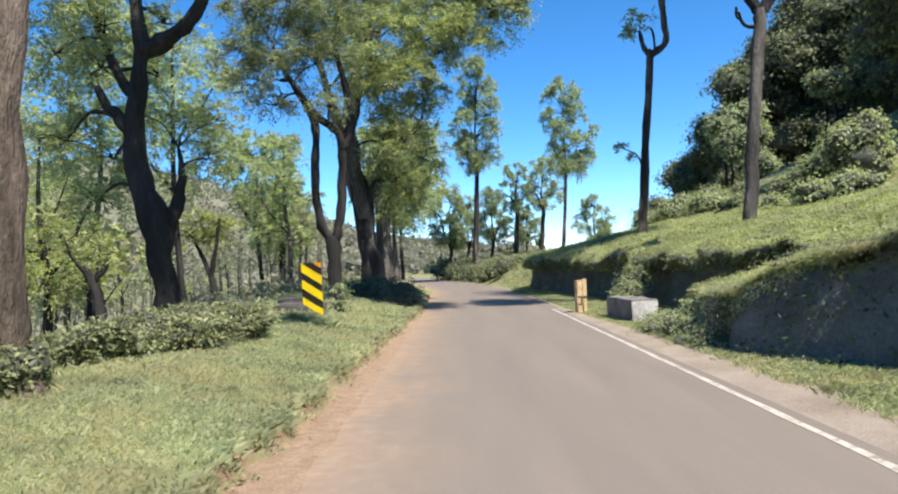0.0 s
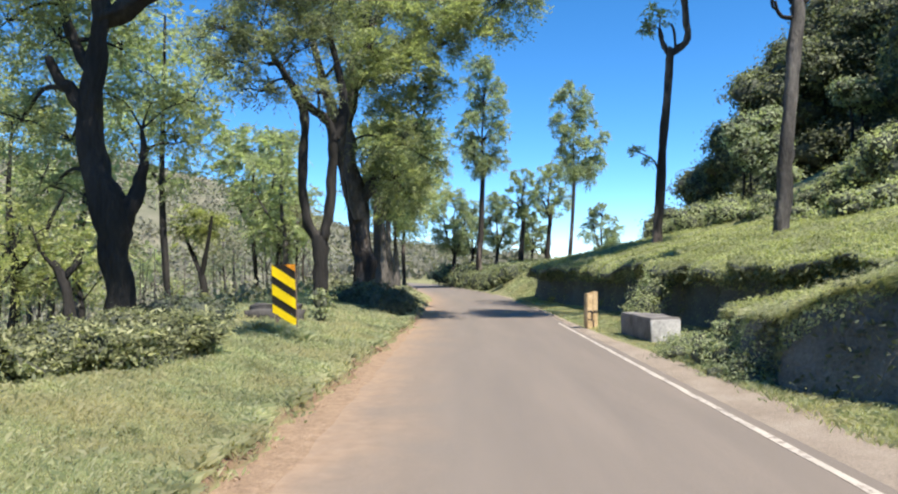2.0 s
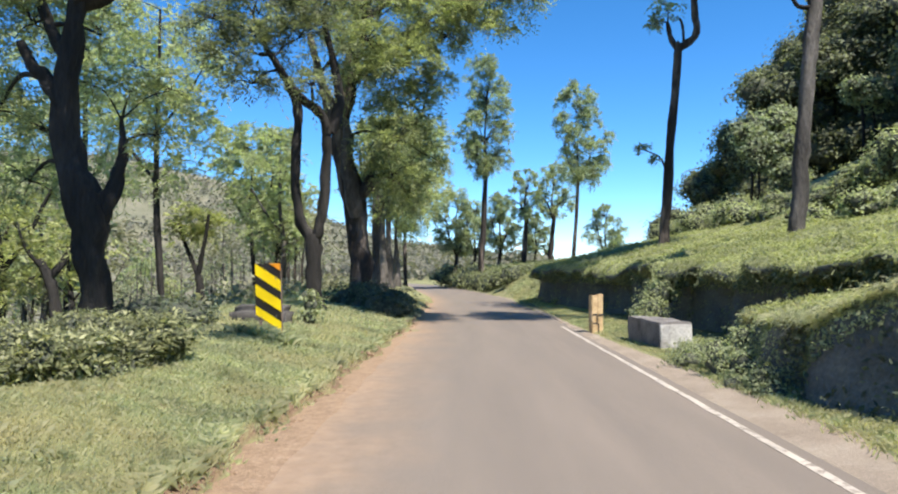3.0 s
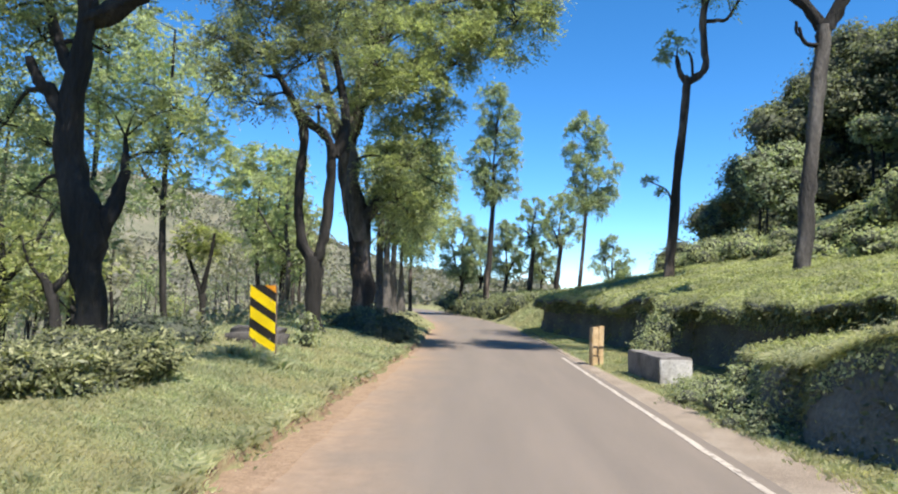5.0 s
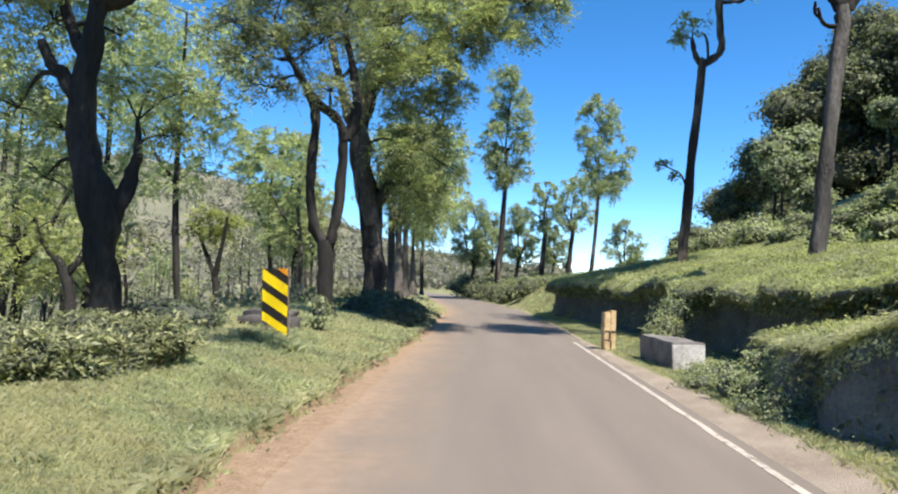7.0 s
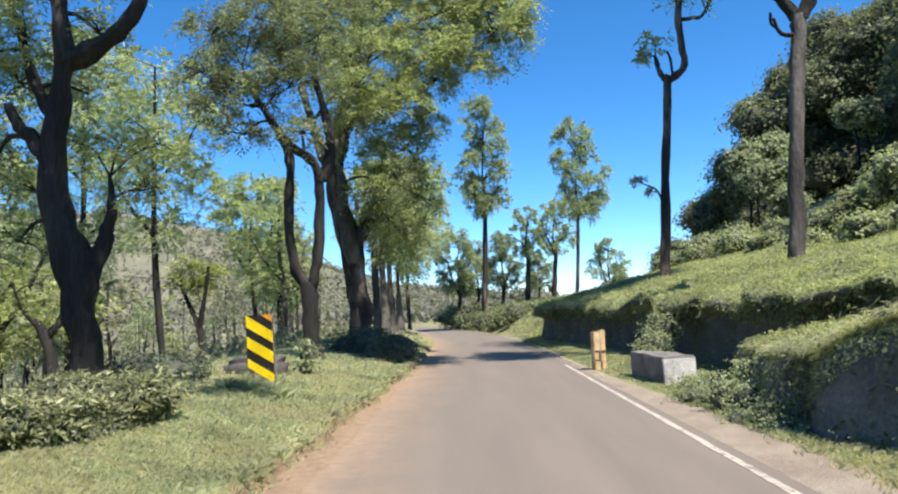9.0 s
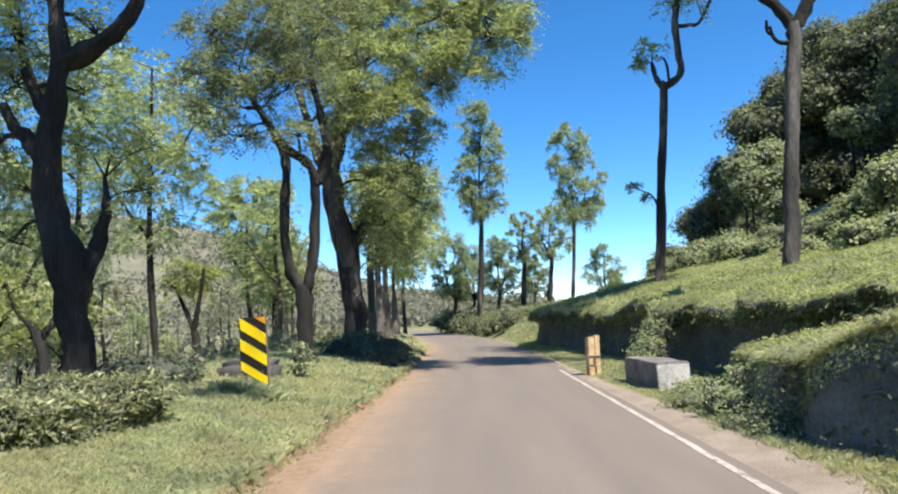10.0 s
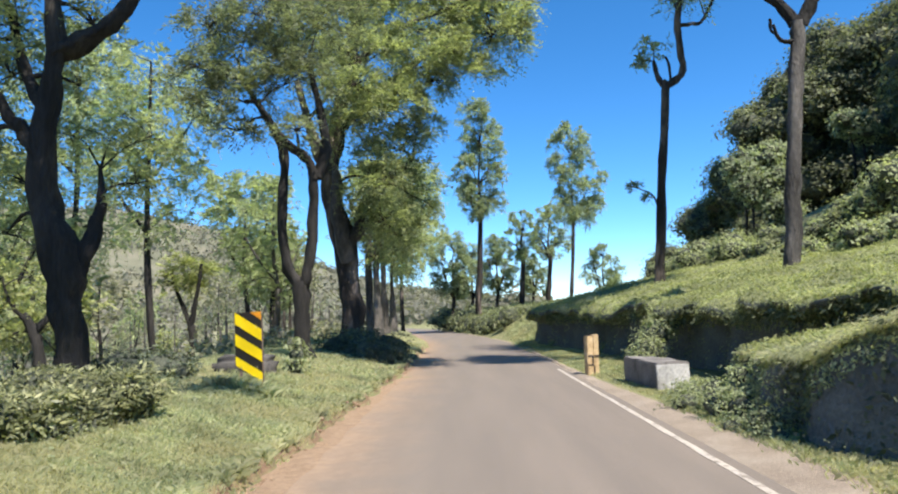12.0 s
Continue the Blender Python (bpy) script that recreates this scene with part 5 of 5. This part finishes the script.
LOW_Y = [7.2, 8.3, 8.9, 9.4, 10.0, 11.2, 11.6, 12.0]
LOW_TOP = [1.4, 1.25, 1.06, 0.82, 0.8, 0.77, 0.7, 0.42]
LOW_X = [4.6, 3.98, 3.76, 3.58, 3.6, 3.62, 3.8, 4.15]


def low_profile(y):
    top = float(np.interp(y, LOW_Y, LOW_TOP))
    f = float(np.interp(y, LOW_Y, LOW_X))
    w = (0.09 * math.sin(5.3 * y) + 0.07 * math.sin(9.1 * y + 1)) * min(1.0, max(0.15, y - 9.0))
    top += 0.05 * math.sin(7.7 * y)
    s = float(np.interp(y, [9.2, 9.75, 10.15, 11.6, 12.0], [0.3, 0.12, 0.4, 0.4, 0.25]))        # the bare end leans back, the overgrown part runs out in a weedy foot
    return [(f + 0.06 - s, 0.0), (f + 0.02 - 0.8 * s, 0.2), (f + 0.04 + w - 0.4 * s, 0.5 * top), (f + 0.02 + w, 0.74 * top), (f + 0.12 + w, 0.9 * top), (f + 0.34, top), (f + 0.65, top + 0.1), (f + 1.3, top + 0.2)]


def low_bare(at):
    top = np.interp(at[:, 1], LOW_Y, LOW_TOP)
    return np.where(at[:, 1] + 0.3 * swell(at[:, 1] * 2.3, at[:, 2] * 6.0, 1.0, 1.7) + 0.16 * rng.normal(size=len(at)) < 9.7, np.where(at[:, 2] > np.interp(at[:, 1], [8.2, 9.0, 9.7], [0.82, 0.62, 0.25]) * top, 0.1, 1.0), np.where(at[:, 2] > 0.6 * top, 0.05, 0.2))


hedge("tea_hedge", "lower overgrown earth ledge below the tea bank", "tea bank above the road", np.arange(7.2, 12.02, 0.12), low_profile, 1900, 0.045, 0.14, 3.3, -1, EARTH, low_bare, LEAF_WEED, LEAF_TEA_TOP)


def far_profile(y):
    x = float(np.interp(y, [36, 46, 58, 75], [4.1, 3.0, 1.6, -1.2]))
    return [(x, 0.2), (x - 0.05, 0.7), (x + 0.1, 1.15), (x + 0.5, 1.4), (x + 1.6, 1.5), (x + 3.5, 1.7), (x + 7, 2.1)]


for a, b in ((44, 51), (52.2, 62), (63, 76)):
    hedge("tea_hedge", "far rounded tea hedge beside the bend", "far tea hedges", np.arange(a, b + 0.01, 0.5), far_profile, 70, 0.18, 0.35, a, -1, None, None, None, LEAF_TEA)


def verge_hedge(y0, y1, front, back, top):
    def profile(y):
        e = min(1.0, max(0.0, min(y - y0, y1 - y)) / 0.4) ** 0.5
        g = float(ground_z(front(y), y))
        c = (front(y) + back(y)) / 2
        w = (front(y) - back(y)) / 2 * (0.3 + 0.7 * e)
        z = g + (top(y) - g) * (0.04 + 0.96 * e)
        return [(c + w * 0.9, g - 0.05), (c + w, g + 0.2), (c + w * 0.98, g + 0.6 * (z - g)), (c + w * 0.85, z - 0.06), (c + w * 0.4, z), (c - w * 0.4, z), (c - w, z - 0.1), (c - w, g)]
    return profile


def front_x(y):
    return float(np.interp(y, [3, 6.2, 8, 9.7, 11], [-3.3, -3.2, -2.74, -2.3, -2.2]))


def back_x(y):
    return front_x(y) - 1.5


def upright_shoots(parent, n, y0, y1, top, seed):
    """Straggling young shoots standing up out of the top and the front edge of the verge hedge."""
    g = np.random.default_rng(seed)
    y, q = g.uniform(y0, y1, n), g.uniform(size=n) ** 1.6
    x = np.array([front_x(k) for k in y]) - 0.04 - 1.1 * q
    z = np.array([top(k) for k in y]) - np.where(q < 0.08, 0.3 * g.uniform(size=n), 0.05)
    lean = np.stack([np.where(q < 0.08, 0.5, 0.0) + 0.35 * g.normal(size=n), 0.35 * g.normal(size=n), np.ones(n)], 1)
    long = g.uniform(0.06, 0.16, n)
    k = 9
    u = np.tile(np.linspace(0.1, 1.0, k), n)[:, None]
    at = np.repeat(np.stack([x, y, z], 1), k, 0) + np.repeat(unit(lean) * long[:, None], k, 0) * u
    way = 0.7 * np.repeat(lean, k, 0) + g.normal(size=(n * k, 3)) * [0.8, 0.8, 0.3]
    piece("young_growth", leaves("young_growth", at, np.tile([0.1, -0.3, 1.0], (n * k, 1)), 0.075, LEAF_TEA_MIX, 0.5, 0.15, 0, way), parent, "straggling upright young shoots")


def verge_top(y):
    return float(np.interp(y, [6.3, 8, 9.7, 10.2], [0.62, 0.7, 0.78, 0.76])) + 0.05 * math.sin(4.1 * y) + 0.04 * math.sin(9.7 * y)


verge_tea = hedge("tea_hedge", "dense dark-green tea hedge along the grass verge", "verge hedge", np.arange(6.3, 9.95, 0.1), verge_hedge(6.3, 9.9, front_x, back_x, verge_top), 2100, 0.05, 0.2, 1.1, 1, None, None, LEAF_TEA, LEAF_TEA_MIX)
upright_shoots(verge_tea, 900, 6.5, 9.75, verge_top, 41)
hedge("tea_hedge", "short dark tea bush at the start of the verge hedge", "verge hedge", np.arange(4.4, 6.05, 0.1), verge_hedge(4.4, 6.0, lambda y: -2.93, lambda y: -4.4, lambda y: 0.9), 1700, 0.05, 0.14, 4.1, 1, None, None, LEAF_TEA, LEAF_TEA_MIX)


def bush(label, group, lumps, leaf, size, tufts_m2, n, name="bush", inner=0.82):
    x, y = lumps[0][:2]
    b = thing(name, (x, y, float(ground_z(x, y))), label, "bush", group)
    piece("branchwork", mesh_of("branchwork", *join([lump((l[0], l[1], l[2], l[3] * inner, l[4] * inner), k, 0.26, 12, 8) for k, l in enumerate(lumps)]), DARK_INSIDE, True), b, kind="stuff")
    got = [dense(l, k, int(12.6 * l[3] * (l[3] + l[4]) / 2 * tufts_m2) + 4, n, size * 1.2) for k, l in enumerate(lumps)]
    piece("foliage", leaves("foliage", np.concatenate([g[0] for g in got]), np.concatenate([g[1] for g in got]), size, leaf, 0.6, 0.32, 0.3), b)
    return b


bush("leafy weeds hanging over the bank ledge", "bank weeds", [(3.3, 10.05, 0.12, 0.16, 0.16), (3.32, 10.5, 0.2, 0.2, 0.2), (3.22, 11.0, 0.14, 0.2, 0.18), (3.34, 11.4, 0.22, 0.2, 0.24), (3.3, 9.7, 0.05, 0.18, 0.12), (3.46, 10.8, 0.5, 0.14, 0.12), (3.14, 10.3, 0.04, 0.18, 0.1), (3.2, 11.9, 0.08, 0.26, 0.14), (3.42, 12.3, 0.12, 0.3, 0.2), (3.5, 13.0, 0.08, 0.25, 0.12)], LEAF_WEED, 0.036, 130, 9, "bush", 0.6)
hy = rng.uniform(8.0, 11.8, 20000)
hf = np.interp(hy, LOW_Y, LOW_X)
hs = rng.uniform(size=len(hy))
hang = np.stack([hf + 0.08 + 0.5 * hs + 0.09 * np.sin(5.3 * hy), hy, np.interp(hy, LOW_Y, LOW_TOP) * (0.88 + 0.14 * hs) + 0.03], 1)
over = np.stack([-1.0 - 0.6 * rng.uniform(size=len(hy)), 0.5 * rng.normal(size=len(hy)), rng.uniform(-0.8, 0.9, len(hy))], 1)
tagged(piece("hanging_grass", leaves("hanging_grass", hang, np.tile([-0.5, 0, 1.0], (len(hy), 1)), 0.15, BLADE, 0.4, 0.05, 0, over)), "pale grass drooping over the earth ledge", "grass", kind="stuff")
# scattered leaves, coloured dark for shade, on the bare face, and grass drooping over its rim
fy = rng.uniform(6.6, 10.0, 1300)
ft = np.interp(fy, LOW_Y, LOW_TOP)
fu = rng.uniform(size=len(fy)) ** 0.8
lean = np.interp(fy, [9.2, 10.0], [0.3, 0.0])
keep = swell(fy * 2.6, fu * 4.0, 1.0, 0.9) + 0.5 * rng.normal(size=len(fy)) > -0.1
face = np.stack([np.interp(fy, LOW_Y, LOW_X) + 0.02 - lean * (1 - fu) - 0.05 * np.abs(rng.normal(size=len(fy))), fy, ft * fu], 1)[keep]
tagged(piece("shade_foliage", leaves("shade_foliage", face, np.tile([-0.7, -0.3, 0.5], (len(face), 1)), 0.07, LEAF_SHADE, 0.7, 0.28, 0.5)), "scattered shade-darkened leaves on the cut bank face", "foliage", kind="stuff")
ry = rng.uniform(7.2, 10.2, 7000)
rim = np.stack([np.interp(ry, LOW_Y, LOW_X) + 0.05 + 0.12 * rng.normal(size=len(ry)), ry, np.interp(ry, LOW_Y, LOW_TOP) * 0.97 + 0.03 * rng.normal(size=len(ry))], 1)
fall = np.stack([-0.8 + 0.5 * rng.normal(size=len(ry)), 0.6 * rng.normal(size=len(ry)), rng.uniform(-0.9, 0.8, len(ry))], 1)
tagged(piece("rim_grass", leaves("rim_grass", rim, np.tile([-0.5, 0, 1.0], (len(ry), 1)), 0.085, BLADE, 0.4, 0.045, 0, fall)), "ragged grass along the rim of the cut bank", "grass", kind="stuff")
bush("low grassy bush on the bank beyond the concrete block", "bank weeds", [(3.75, 16.6, 0.2, 0.26, 0.26), (4.0, 17.0, 0.42, 0.32, 0.3), (4.35, 17.5, 0.72, 0.36, 0.3), (4.7, 18.0, 1.0, 0.4, 0.32)], LEAF_SHRUB, 0.045, 80, 9, "bush", 0.65)
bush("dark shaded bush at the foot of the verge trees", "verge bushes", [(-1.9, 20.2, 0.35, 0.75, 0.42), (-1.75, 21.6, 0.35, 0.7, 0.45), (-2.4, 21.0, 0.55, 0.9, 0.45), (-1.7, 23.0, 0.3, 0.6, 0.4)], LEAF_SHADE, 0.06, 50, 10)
bush("small leafy sapling in the verge grass", "verge bushes", [(-2.35, 14.6, 0.52, 0.15, 0.16), (-2.3, 14.62, 0.72, 0.13, 0.14), (-2.4, 14.58, 0.88, 0.08, 0.1)], LEAF_WEED, 0.07, 60, 8, "sapling")
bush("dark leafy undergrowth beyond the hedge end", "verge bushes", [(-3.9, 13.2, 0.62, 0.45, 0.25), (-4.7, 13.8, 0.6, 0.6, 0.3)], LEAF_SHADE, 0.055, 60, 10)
bush("rounded dark bush beside the far bend", "far bushes", [(1.0, 57, 0.9, 1.4, 0.9), (-0.8, 63, 0.9, 1.6, 0.9)], LEAF_TEA, 0.2, 8, 10)

for x, y, r in ((2.9, 42.0, 0.75), (2.45, 45.0, 0.8), (2.1, 48.0, 0.85), (1.75, 51.0, 1.0), (1.2, 55.0, 1.0), (0.6, 59.5, 1.1)):
    z = float(ground_z(x, y))
    bush("round clipped tea bush at the edge of the far bank", "far tea bushes", [(x, y, z + 0.45 * r, r, 0.75 * r), (x + 0.7, y + 0.8, z + 0.55 * r, r, 0.75 * r)], LEAF_TEA, 0.12, 22, 12, "tea_bush", 0.9)

# ---- grass ----
def blades(name, label, x, y, height, width, lean, parent_kind="stuff"):
    n = len(x)
    z = ground_z(x + np.where((x < 0) & (x > -4), verge_wobble(y), 0), y)
    h = height * rng.uniform(0.5, 1.5, n)
    a = rng.uniform(0, 2 * np.pi, n)
    dx, dy = np.cos(a), np.sin(a)
    k = lean * rng.uniform(0.2, 1.4, n) * h
    b = rng.uniform(0, 2 * np.pi, n)
    wx, wy = np.cos(b) * width, np.sin(b) * width
    p0 = np.stack([x - wx, y - wy, z - 0.01], 1)
    p1 = np.stack([x + wx, y + wy, z - 0.01], 1)
    p2 = np.stack([x + dx * k * 0.4 + wx * 0.6, y + dy * k * 0.4 + wy * 0.6, z + h * 0.6], 1)
    p3 = np.stack([x + dx * k, y + dy * k, z + h * (1 - 0.3 * lean)], 1)
    v = np.stack([p0, p1, p2, p3], 1).reshape(-1, 3)
    i = 4 * np.arange(n)[:, None]
    f = np.concatenate([i + [0, 1, 2], i + [0, 2, 3]], 0)
    return tagged(piece(name, mesh_of(name, v, f, BLADE)), label, "grass", kind="stuff")


def patch(n, x0, x1, y0, y1, power=1.0):
    return rng.uniform(x0, x1, n), y0 + (y1 - y0) * rng.uniform(size=n) ** power


def tufted(n, x0, x1, y0, y1, power, reach):
    cx, cy = patch(n // 9, x0, x1, y0, y1, power)
    return (np.repeat(cx, 9) + reach * rng.normal(size=n // 9 * 9)), (np.repeat(cy, 9) + reach * rng.normal(size=n // 9 * 9))


gxs, gys = tufted(130000, -2.75, -1.12, 2.0, 16, 1.3, 0.05)
keep = gxs < -1.07 - np.interp(gys, EDGE_Y, EDGE) - verge_wobble(gys)
blades("grass", "short sunlit verge grass with dry blades", gxs[keep], gys[keep], 0.036, 0.0022, 0.8)
tx, ty = np.repeat(rng.uniform(-3.0, -1.15, 700), 14), np.repeat(3 + 15 * rng.uniform(size=700) ** 1.2, 14)
gxs, gys = tufted(20000, -4.8, -2.75, 2.8, 8.2, 1.0, 0.06)
blades("grass", "short grass between the trunk and the verge hedge", gxs, gys, 0.05, 0.0026, 0.8)
blades("grass", "scattered taller grass tufts on the verge", tx + 0.03 * rng.normal(size=len(tx)), ty + 0.03 * rng.normal(size=len(ty)), 0.062, 0.0022, 0.8)
ey = 3 + 17 * rng.uniform(size=9000) ** 1.2
ex = -1.09 - np.interp(ey, EDGE_Y, EDGE) - verge_wobble(ey) - np.abs(0.05 * rng.normal(size=len(ey)))
thick = swell(ey * 3.1, ey * 1.7, 1.0, 0.4) > -0.25
blades("grass", "longer grass overhanging the broken verge edge", ex[thick], ey[thick], 0.072, 0.0018, 1.0)
gxs, gys = tufted(36000, -6.5, -1.3, 10.5, 32, 1.0, 0.08)
blades("grass", "taller verge grass round the marker board and trees", gxs, gys, 0.07, 0.0035, 0.8)
gxs, gys = tufted(40000, 3.1, 4.1, 4.0, 30, 1.2, 0.07)
blades("grass", "ragged grass strip under the tea bank", gxs, gys, 0.055, 0.0024, 0.9)
gxs, gys = tufted(16000, 2.75, 3.3, 11, 31, 1.0, 0.06)
keep = gxs > np.interp(gys, [11, 15, 20], [3.2, 2.95, 2.8])
blades("grass", "short grass reaching the painted road edge", gxs[keep], gys[keep], 0.05, 0.003, 0.9)
gxs, gys = tufted(20000, 2.6, 5.5, 30, 48, 1.0, 0.1)
blades("grass", "sunny dry grass bank before the bend", gxs, gys, 0.12, 0.01, 0.8)
gxs, gys = tufted(14000, -26, -5.5, 8, 60, 1.0, 0.25)
blades("grass", "rough grass on the falling slope", gxs, gys, 0.22, 0.014, 0.7)

fx, fy = rng.uniform(-2.75, -1.95, 1500), rng.uniform(11.85, 12.35, 1500)
blades("grass", "long grass round the foot of the marker board", fx, fy, 0.13, 0.004, 0.8)

# clods and stones broken off the verge edge
n = 300
cy_ = np.repeat(4 + 16 * rng.uniform(size=60) ** 1.2, 5) + 0.14 * rng.normal(size=n)
cx_ = -1.06 - np.interp(cy_, EDGE_Y, EDGE) - verge_wobble(cy_) + np.abs(0.07 * rng.normal(size=n))
size = 0.006 + 0.034 * rng.uniform(size=n) ** 4
clods = []
for x, y, r in zip(cx_, cy_, size):
    v, f = lump((0, 0, 0, r, 0.6 * r), x * 40, 0.25, 6, 5)
    clods.append((v + [x, y, max(float(ground_z(x, y)), 0.004) + 0.3 * r], f))
tagged(piece("clods", mesh_of("clods", *join(clods), DIRT)), "crumbled soil clods along the verge edge", "soil clods", kind="stuff")

# broad-leaved weeds in the verge and along the shoulder
wx, wy = np.concatenate([rng.uniform(-2.6, -1.35, 90), rng.uniform(3.3, 3.9, 160)]), np.concatenate([rng.uniform(3, 17, 90), rng.uniform(6, 20, 160)])
n_leaf = 14
at = np.stack([np.repeat(wx, n_leaf), np.repeat(wy, n_leaf), np.repeat(ground_z(wx, wy), n_leaf)], 1) + np.abs(rng.normal(size=(len(wx) * n_leaf, 3))) * [0.05, 0.05, 0.05] * np.repeat(np.where(wx > 0, 1.3, 1.0), n_leaf)[:, None]
tagged(piece("weeds", leaves("weeds", at, np.tile([0, 0, 1.0], (len(at), 1)), 0.024, LEAF_WEED, 0.6, 0.3)), "small broad-leaved weeds in the verge grass", "weeds", kind="stuff")


# ---- roadside things ----
def box(bm, x0, x1, y0, y1, z0, z1, bevel=0.0, cuts=0, rough=0.0, seed=0):
    got = bmesh.ops.create_cube(bm, size=1.0, matrix=Matrix.Translation(((x0 + x1) / 2, (y0 + y1) / 2, (z0 + z1) / 2)) @ Matrix.Diagonal((x1 - x0, y1 - y0, z1 - z0, 1)))
    if bevel:
        bmesh.ops.bevel(bm, geom=list({e for v in got["verts"] for e in v.link_edges}), offset=bevel, segments=2, affect="EDGES")
    if cuts:
        bmesh.ops.subdivide_edges(bm, edges=bm.edges[:], cuts=cuts, use_grid_fill=True)
    if rough:
        for v in bm.verts:
            v.co += rough * Vector(noise.noise_vector(v.co * 4.0 + Vector((seed, 0, 0))))
    return bm


def marker_board(m):
    g = thing("hazard_marker_board", m.translation, "black and yellow diagonal-striped hazard marker board in the grass", "road sign")
    w, h, z0 = 0.34, 0.92, 0.1
    bm = bmesh.new()
    face = bm.faces.new([bm.verts.new((x, 0.004, z0 + z)) for x, z in ((-w / 2, 0.235), (w / 2, 0.0), (w / 2, h), (-w / 2, h))])
    bmesh.ops.solidify(bm, geom=[face], thickness=-0.008)
    bmesh.ops.recalc_face_normals(bm, faces=bm.faces[:])
    plate = part("plate", bm, BLACK_PAINT, g, "board with its foot cut along the lowest stripe")
    plate.matrix_basis = Matrix.Identity(4)
    for k, (lo, hi, material, label) in enumerate(((0.238, 0.36, YELLOW_PAINT, "yellow stripe"), (0.495, 0.65, YELLOW_PAINT, "yellow stripe"), (0.77, 0.925, YELLOW_PAINT, "yellow stripe"), (1.05, 1.4, ORANGE_PAINT, "faded orange corner stripe"))):
        bm = bmesh.new()
        slope = 0.235          # fall from the left edge to the right one
        ring = [(-w / 2, lo), (w / 2, lo - slope), (w / 2, hi - slope), (-w / 2, hi)]
        for keep_above, lim in ((True, 0.0), (False, h)):
            out = []
            for (ax, az), (bx, bz) in zip(ring, ring[1:] + ring[:1]):
                ina, inb = (az >= lim, bz >= lim) if keep_above else (az <= lim, bz <= lim)
                if ina:
                    out.append((ax, az))
                if ina != inb:
                    s = (lim - az) / (bz - az)
                    out.append((ax + s * (bx - ax), lim))
            ring = out
        face = bm.faces.new([bm.verts.new((x * 0.985, -0.0075, z0 + z)) for x, z in ring])
        bmesh.ops.solidify(bm, geom=[face], thickness=0.002)
        part("stripe", bm, material, plate, label)
    for x in (-0.1, 0.172):
        bm = box(bmesh.new(), x - 0.018, x + 0.018, 0.006, 0.042, -0.3, z0 + h - 0.06, 0.004)
        part("post", bm, POST, g, "weathered brown post")
    for z in (z0 + 0.2, z0 + h - 0.2):
        for x in (-0.1, 0.1):
            bm = bmesh.new()
            bmesh.ops.create_cone(bm, cap_ends=True, segments=8, radius1=0.008, radius2=0.007, depth=0.006, matrix=pose(x, -0.012, z, 90))
            part("bolt", bm, STEEL, g)
    for o in list(g.children) + list(plate.children):
        o.matrix_parent_inverse = Matrix.Identity(4)
    g.matrix_basis = m
    return g


marker_board(pose(-2.36, 12.25, 0.38, 0, -1.0, 24))


def concrete_block(name, label, m, lx, ly, h, body, category, worn=0.015):
    g = thing(name, m.translation, label, category)
    a = part("body", box(bmesh.new(), -lx / 2, lx / 2, -ly / 2, ly / 2, -0.2, h, worn, 3, 0.025, 1), body, g)
    a.matrix_parent_inverse = Matrix.Identity(4)
    g.matrix_basis = m
    return g


wh = concrete_block("concrete_parapet", "whitewashed concrete culvert parapet block beside the road", pose(3.48, 14.5, 0.0, 0, 0, 4), 0.52, 1.6, 0.45, BLOCK, "parapet", 0.016)
coat = part("front_coat", box(bmesh.new(), -0.25, 0.25, -0.822, -0.79, -0.1, 0.42, 0.01, 3, 0.006, 3), WHITEWASH, wh, "stained white painted end")
coat.matrix_parent_inverse = Matrix.Identity(4)
rock = thing("concrete_parapet", (-3.1, 14.35, 0.33), "dark weathered rounded concrete culvert parapet in the verge grass", "parapet")
slab = part("body", box(bmesh.new(), -0.5, 0.5, -0.2, 0.22, -0.2, 0.42, 0.09, 3, 0.05, 1), CONCRETE, rock, smooth=True)
slab.matrix_parent_inverse = Matrix.Identity(4)
rock.matrix_basis = pose(-3.0, 14.1, 0.33, 0, 0, -14)


def guide_stone(m):
    g = thing("guide_stone", m.translation, "upright ochre-painted roadside stone with dark faded bars", "boundary stone")
    bm = box(bmesh.new(), -0.125, 0.0, -0.08, 0.08, -0.25, 0.76, 0.012, 2, 0.008, 2)
    part("slab", bm, OCHRE, g)
    bm = box(bmesh.new(), 0.006, 0.125, -0.075, 0.08, -0.25, 0.79, 0.012, 2, 0.008, 8)
    part("slab", bm, OCHRE, g)
    for x0, x1, z0, z1 in ((-0.115, -0.01, 0.36, 0.395), (0.015, 0.115, 0.36, 0.395), (-0.03, -0.006, 0.18, 0.36), (0.008, 0.03, 0.02, 0.2), (-0.115, -0.03, 0.19, 0.215)):
        part("bar", box(bmesh.new(), x0, x1, -0.0865, -0.08, z0, z1), DARK_BAR, g, "dark paint bar")
    for o in g.children:
        o.matrix_parent_inverse = Matrix.Identity(4)
    g.matrix_basis = m
    return g


guide_stone(pose(2.93, 17.1, 0.0, 0, 1.0, 16))
